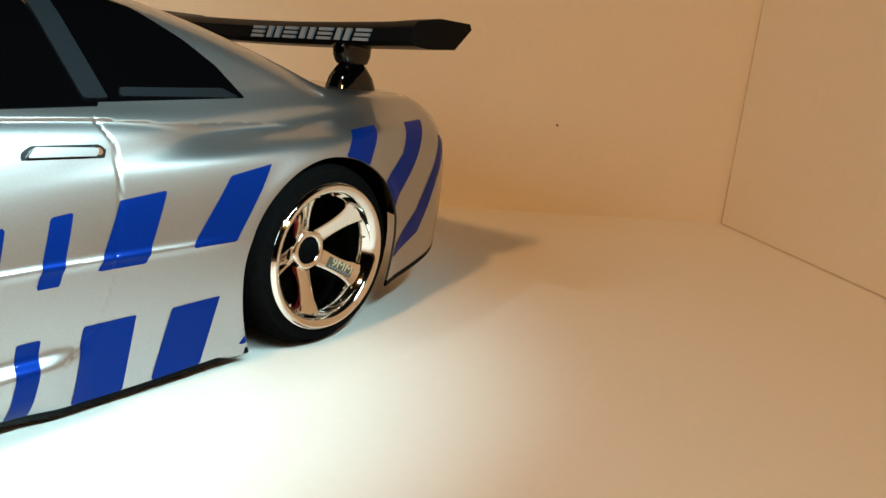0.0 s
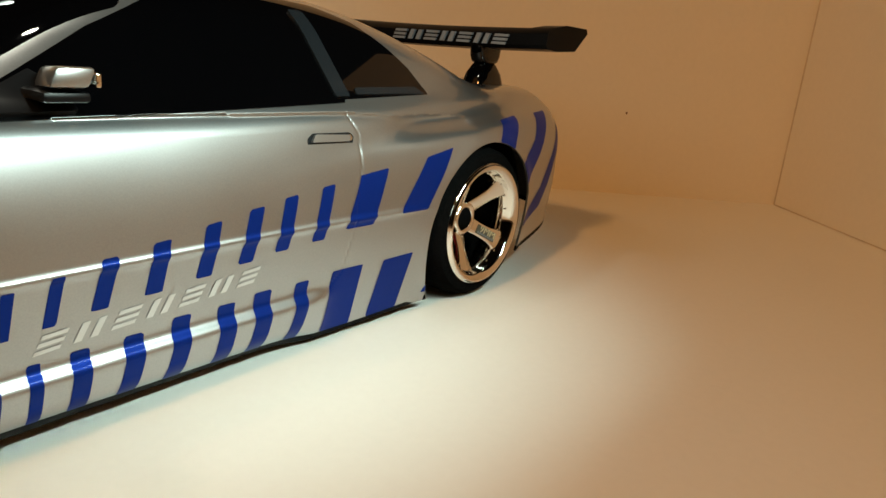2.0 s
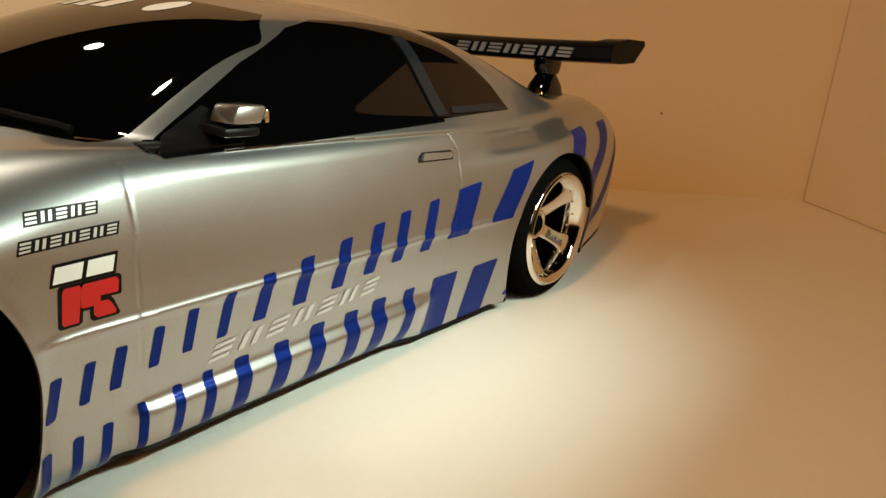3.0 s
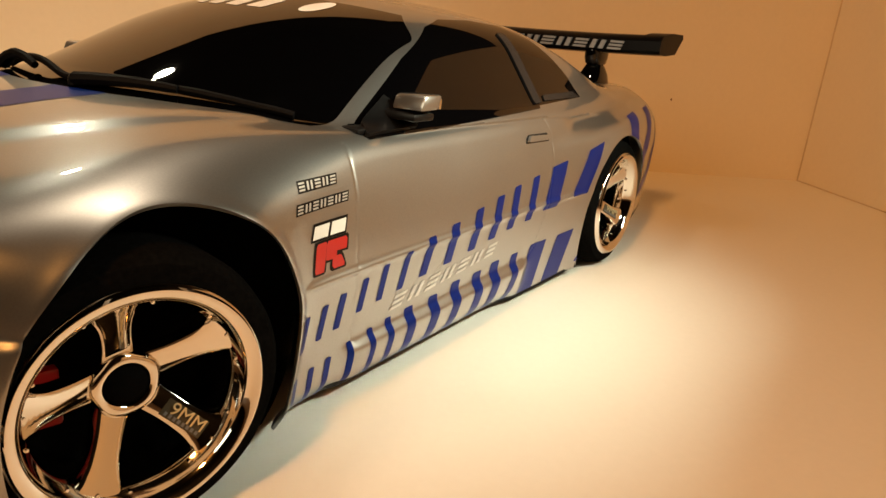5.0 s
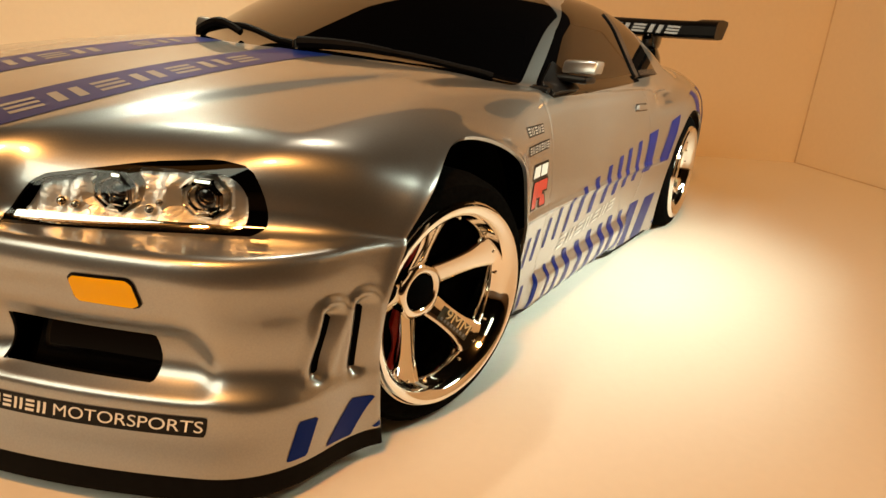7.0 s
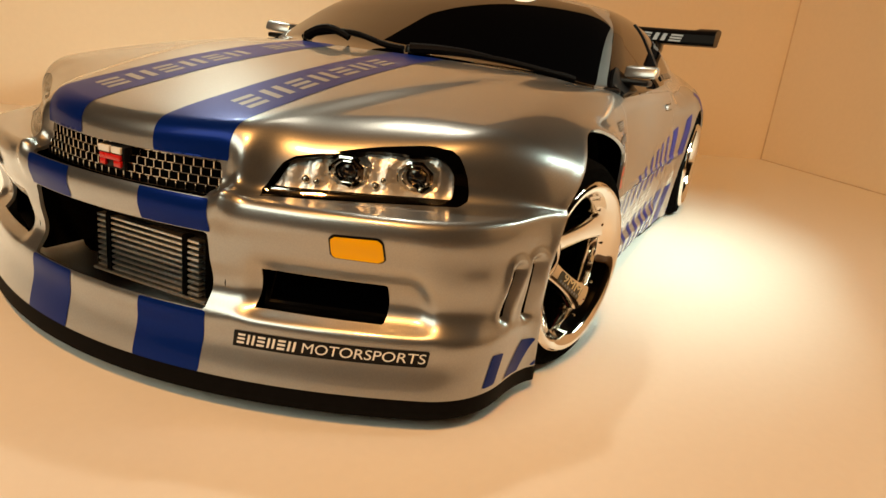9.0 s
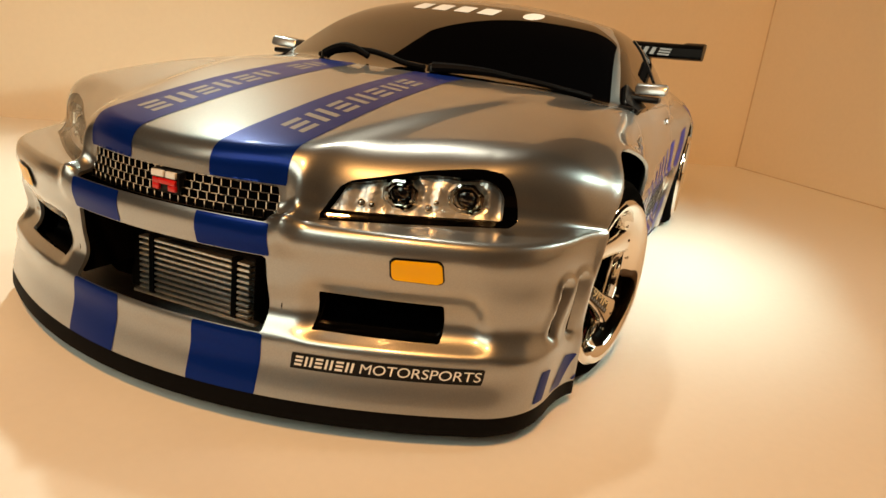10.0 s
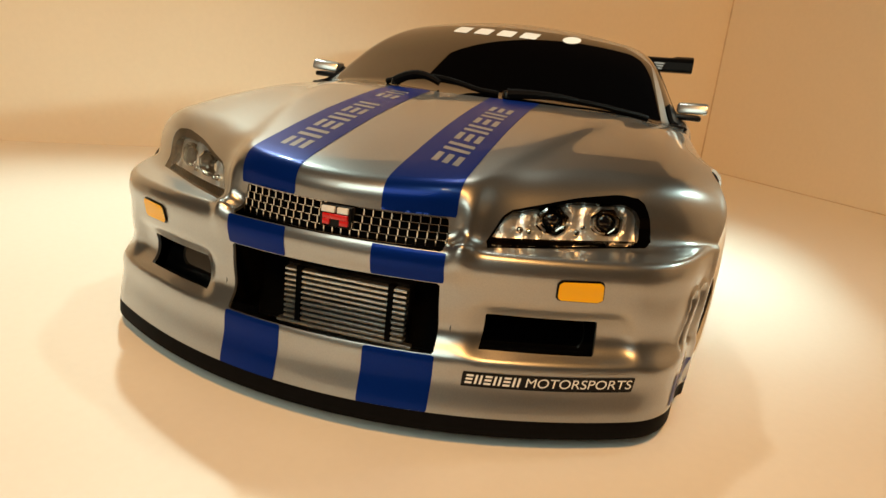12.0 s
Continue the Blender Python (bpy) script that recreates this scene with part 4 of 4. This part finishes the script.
for sgn in (-1, 1):
    p = patch((-90, 34 if sgn > 0 else -90, 50), (-30, 90 if sgn > 0 else -34, 72))
    x, y, z = p.v.T
    lens, _ = p.cut(np.minimum(inside_polygon(np.abs(y), z, HEADLIGHT), -30 - x))
    head = lens.object("headlight", BLACK, car, -11.0, "clear headlight with chrome reflector and two dark projectors")
    x, y, z = lens.v.T
    bowl, frame_piece = lens.cut(inside_polygon(np.abs(y), z, LAMP_GLASS))
    frame_piece.object("lamp_frame", BLACK_GLOSS, head, -0.12, "glossy black lamp surround", rim=2.5)
    cover = bowl.object("lens_cover", CLEAR, head, -0.1, "clear plastic lens cover")
    cover.visible_shadow = False
    # mirror facets: the same patch set back into bowls, each little face flat
    rng = np.random.RandomState(5)
    v = bowl.v.copy()
    v[:, 0] += bowl_depth(np.abs(v[:, 1]), v[:, 2]) + rng.uniform(-0.05, 0.05, len(v))
    used = sorted({i for f in bowl.f for i in f})
    back = {i: k for k, i in enumerate(used)}
    mesh_object("reflector", v[used] / 1000, [tuple(back[i] for i in f) for f in bowl.f], MIRROR, head, False, "chrome faceted reflector")
    x, y, z = bowl.v.T
    bar, _ = bowl.cut(55.3 - z)
    bar.object("lower_bar", CHROME, head, -0.9, "chrome lower bar", rim=1.5)
    end, _ = lens.cut(np.minimum.reduce((0.45 - np.abs(np.abs(lens.v[:, 1]) - 77.2), lens.v[:, 2] - 54.4, 60.6 - lens.v[:, 2])))
    if end.f:
        end.object("side_marker", CHROME, head, -0.2, "narrow chrome strip at the lamp's end", rim=0.3)
    for py, pz, half, r in PROJECTORS:
        bx = -79.8 + 0.0062 * py * py + 3.9
        at_m = pose(bx / 1000, sgn * py / 1000, pz / 1000, 0, 0, -sgn * math.degrees(math.atan(0.0124 * py)) * 0.55)
        bm = bmesh.new()
        octagon(bm, at_m, ((half * 0.98, 1.0, 0.0), (half * 0.94, -0.7, 0.0), (half * 0.82, -0.9, 0.0), (half * 0.76, 0.6, 0.0), (half * 0.70, 0.8, 0.2), (half * 0.66, -0.2, 0.3), (half * 0.58, -0.3, 0.5), (r * 1.06, 1.2, 1.0), (r * 1.0, 2.6, 1.0)))
        part("projector_ring", bm, CHROME, head, "stepped chrome projector bezel", sharp=25)
        bm = bmesh.new()
        lathe(bm, [(0.0, 0.1), (r * 0.5, 0.25), (r * 0.85, 0.8), (r * 1.04, 1.5)], 40, "z")
        for v in bm.verts:
            v.co = at_m @ (Vector((v.co.z, v.co.y, -v.co.x)) / 1000)
        part("projector", bm, DARK_LENS, head, "dark projector lens")
    # small chrome bulb cups low between the projectors
    for cy, cz, cr in ((45.6, 56.9, 1.1), (47.8, 56.5, 0.9), (59.4, 56.6, 1.1), (60.9, 58.0, 0.8)):
        bm = bmesh.new()
        bx = -79.8 + 0.0062 * cy * cy + 2.4
        bmesh.ops.create_icosphere(bm, subdivisions=2, radius=cr / 1000, matrix=pose(bx / 1000, sgn * cy / 1000, cz / 1000))
        part("reflector_cup", bm, CHROME, head)
# ---- grille, intake and fog pockets ----
bm = bmesh.new()


def nose_x(yy, back):
    return (-79.8 + 0.0062 * yy * yy + back) / 1000


prev = None
for i in range(31):
    yy = -32 + 64 * i / 30
    ring = [bm.verts.new((nose_x(yy, 4.5), yy / 1000, zz)) for zz in (0.0495, 0.0615)]
    if prev:
        bm.faces.new((prev[0], ring[0], ring[1], prev[1]))
    prev = ring
backing = part("grille_backing", bm, DARK, car)
bm = bmesh.new()
for row in range(5):
    zz = 0.0517 + row * 0.0018
    for i in range(30):
        ya, yb = -30 + 2 * i, -28 + 2 * i
        fwd = -2.3 + 0.85 * row
        va = [bm.verts.new((nose_x(ya, fwd) + dx, ya / 1000, zz + dz)) for dx, dz in ((0, -0.00008), (0.0003, -0.00008), (0.0003, 0.00008), (0, 0.00008))]
        vb = [bm.verts.new((nose_x(yb, fwd) + dx, yb / 1000, zz + dz)) for dx, dz in ((0, -0.00008), (0.0003, -0.00008), (0.0003, 0.00008), (0, 0.00008))]
        for k in range(4):
            bm.faces.new((va[k], va[(k + 1) % 4], vb[(k + 1) % 4], vb[k]))
    if row < 4:
        for i in range(25):
            yy = -29.4 + 2.42 * i
            if abs(yy) < 29.8:
                box(bm, (nose_x(yy, fwd + 0.1), yy / 1000 - 0.00013, zz), (nose_x(yy, fwd + 0.9), yy / 1000 + 0.00013, zz + 0.0018))
tagged(part("grille", bm, CHROME, car, "chrome wire grille over black", smooth=False), kind="")
bm = bmesh.new()
box(bm, (-0.0815, -0.0052, 0.0532), (-0.0790, 0.0036, 0.0590), 0.0004)
badge = part("grille_badge", bm, BLACK, car, "black badge with white and red blocks")
for lo, hi, mat in (((-0.0822, -0.0008, 0.0572), (-0.0812, 0.0030, 0.0588), WHITE_V), ((-0.0822, -0.0045, 0.0572), (-0.0812, -0.0014, 0.0588), WHITE_V),
                    ((-0.0822, -0.0044, 0.0555), (-0.0812, 0.0026, 0.0569), RED_V), ((-0.0822, 0.0006, 0.0540), (-0.0812, 0.0026, 0.0555), RED_V), ((-0.0822, -0.0046, 0.0540), (-0.0812, -0.0022, 0.0555), RED_V)):
    bm = bmesh.new()
    box(bm, lo, hi, 0.0002)
    part("badge_block", bm, mat, badge)

for lo, hi in (((-0.0600, -0.0335, 0.0150), (-0.0570, 0.0335, 0.0490)), ((-0.0775, -0.0335, 0.0240), (-0.0605, -0.0318, 0.0490)), ((-0.0775, 0.0318, 0.0240), (-0.0605, 0.0335, 0.0490))):
    bm = bmesh.new()
    box(bm, lo, hi)
    part("intake_wall", bm, DARK, car, "black wall of the air intake", smooth=False)
bm = bmesh.new()
box(bm, (-0.0690, -0.0188, 0.0190), (-0.0640, 0.0188, 0.0375), 0.0005)
cooler = part("intercooler", bm, BLACK, car, "steel finned intercooler behind the intake")
for k in range(11):
    bm = bmesh.new()
    zz = 0.0198 + 0.0016 * k
    wide = 0.0208 if k == 0 else 0.0186
    box(bm, (-0.0712, -wide, zz - 0.00042), (-0.0688, wide, zz + 0.00042), 0.0002)
    part("fin", bm, STEEL, cooler)
for yy in (-0.0140, 0.0140):
    bm = bmesh.new()
    box(bm, (-0.0715, yy - 0.0008, 0.0206), (-0.0685, yy + 0.0008, 0.0370))
    part("clamp", bm, DARK, cooler)
for sgn in (-1, 1):
    bm = bmesh.new()
    pts = [(-78.5, 39.5), (-62, 74), (-48, 70), (-64, 36)]
    lo = [bm.verts.new((a / 1000, sgn * b / 1000, 0.0225)) for a, b in pts]
    hi = [bm.verts.new((a / 1000, sgn * b / 1000, 0.0400)) for a, b in pts]
    for i, j in ((1, 2), (2, 3), (3, 0)):
        bm.faces.new((lo[i], lo[j], hi[j], hi[i]))
    bm.faces.new(lo)
    bm.faces.new(hi)
    for v in bm.verts:
        v.co.x += 0.0042
    pocket = part("fog_pocket", bm, DARK, car, "black fog lamp opening", smooth=False)
    bm = bmesh.new()
    pts = [(-70.5, 38.5), (-56.0, 73.5), (-54.8, 73.0), (-69.3, 38.0)]
    lo = [bm.verts.new((a / 1000, sgn * b / 1000, 0.0228)) for a, b in pts]
    hi = [bm.verts.new((a / 1000 + 0.0040, sgn * b / 1000, 0.0397)) for a, b in pts]
    bm.faces.new(lo)
    bm.faces.new(hi)
    for i in range(4):
        bm.faces.new((lo[i], lo[(i + 1) % 4], hi[(i + 1) % 4], hi[i]))
    part("fog_panel", bm, BLACK_GLOSS, pocket, "glossy black panel in the fog opening", smooth=False)

# ---- mirrors, handles, wipers ----
for sgn in (-1, 1):
    bm = bmesh.new()
    box(bm, (0.0912, -0.0968, 0.0848), (0.1000, -0.0838, 0.0895), 0.0012)
    for v in bm.verts:
        t = (-0.0838 - v.co.y) / 0.0137
        v.co.x -= 0.0022 * t - 0.0012 * (v.co.z - 0.087) / 0.003
        v.co.z += 0.0008 * t
        v.co.y *= -sgn
    mir = part("mirror", bm, SILVER, car, "silver door mirror on a black foot")
    bm = bmesh.new()
    box(bm, (0.0880, -0.0945, 0.0822), (0.0985, -0.0790, 0.0846), 0.0009)
    for v in bm.verts:
        v.co.y *= -sgn
    part("mirror_arm", bm, BLACK, mir, "black mirror arm")
    bm = bmesh.new()
    box(bm, (0.0716, -0.0876, 0.0742), (0.0905, -0.0800, 0.0806), 0.0012)
    for v in bm.verts:
        t = max(0.0, (0.0796 - v.co.z) / 0.0054)
        v.co.x += 0.008 * t if v.co.x < 0.080 else -0.001 * t
        v.co.y += 0.0008 * t
        v.co.y *= -sgn
    part("mirror_foot", bm, BLACK, mir, "black mirror foot")
    bm = bmesh.new()
    box(bm, (0.0990, -0.0955, 0.0856), (0.1004, -0.0850, 0.0889), 0.0005)
    for v in bm.verts:
        v.co.y *= -sgn
    part("mirror_glass", bm, CHROME, mir, "mirror glass")
    grip = decal("door_handle", TRIM, "xz", [(164.2, 69.2), (183.8, 68.9), (184.6, 71.0), (183.0, 72.2), (167.0, 72.4), (164.6, 71.0)], 0.05, sgn, label="silver pull handle in a dark outlined recess")
    p = patch((160, 60 if sgn > 0 else -120, 66), (190, 120 if sgn > 0 else -60, 75))
    x, y, z = p.v.T
    piece, _ = p.cut(inside_polygon(x, z, [(165.4, 69.6), (181.6, 69.3), (182.4, 71.3), (167.4, 71.9)]))
    piece.object("grip", SILVER, grip, 1.2, "", rim=1.2)
    piece, _ = p.cut(1.0 - np.hypot(x - 182.4, z - 70.5))
    piece.object("key_lock", CHROME, grip, 0.6, "", rim=0.6)


def tube(bm, pts, r, sides=8):
    prev = None
    for i, q in enumerate(pts):
        q = Vector(q)
        d = (Vector(pts[min(i + 1, len(pts) - 1)]) - Vector(pts[max(i - 1, 0)])).normalized()
        a = d.cross(Vector((0, 0, 1))).normalized()
        b = a.cross(d)
        rr = r[i] if isinstance(r, (list, tuple)) else r
        ring = [bm.verts.new(q + rr * (math.cos(2 * math.pi * k / sides) * a + math.sin(2 * math.pi * k / sides) * b)) for k in range(sides)]
        if prev:
            for k in range(sides):
                bm.faces.new((prev[k], prev[(k + 1) % sides], ring[(k + 1) % sides], ring[k]))
        else:
            bm.faces.new(ring)
        prev = ring
    bm.faces.new(prev[::-1])
    return bm


def on_skin(x, y, up=0.0):
    """A point over the skin at plan position x, y (mm), in metres."""
    zs = np.arange(126, 60, -0.1)
    k = np.argmax(field(np.full_like(zs, x), np.full_like(zs, y), zs) < 0)
    return (x / 1000, y / 1000, (zs[k] + up) / 1000)


for y0, y1, px, py, hoop in ((36, -14, 24, 30, 4.5), (-16, -72, 27, -18, 1.0)):
    bm = bmesh.new()
    line = []
    for i in range(15):
        yy = y0 + (y1 - y0) * i / 14
        line.append(on_skin(32.5 + 0.0058 * yy * yy + 3.5 * math.sin(i / 14 * math.pi), yy, 1.1 + hoop * math.sin(min(1.0, i / 14 * 1.2) * math.pi) * 0.6))
    tube(bm, line, 0.0011)
    blade = part("wiper", bm, LIP_BLACK, car, "black windscreen wiper")
    bm = bmesh.new()
    line = []
    for i in range(9):
        yy = py + ((y0 + y1) / 2 - py) * i / 8
        line.append(on_skin(29.5 + 0.0058 * yy * yy + 5 * i / 8, yy, 1.4 + hoop * math.sin(i / 8 * math.pi) * 0.7 + 0.6))
    tube(bm, line, [0.0021 - 0.00011 * i for i in range(9)])
    part("wiper_arm", bm, LIP_BLACK, blade)
    bm = bmesh.new()
    lathe(bm, [(0.0, 1.4), (1.2, 1.2), (1.7, 0.4), (1.8, -1.5)], 20, "z")
    for v in bm.verts:
        v.co = v.co / 1000 + Vector(line[0])
    part("wiper_pivot", bm, BLACK, blade)
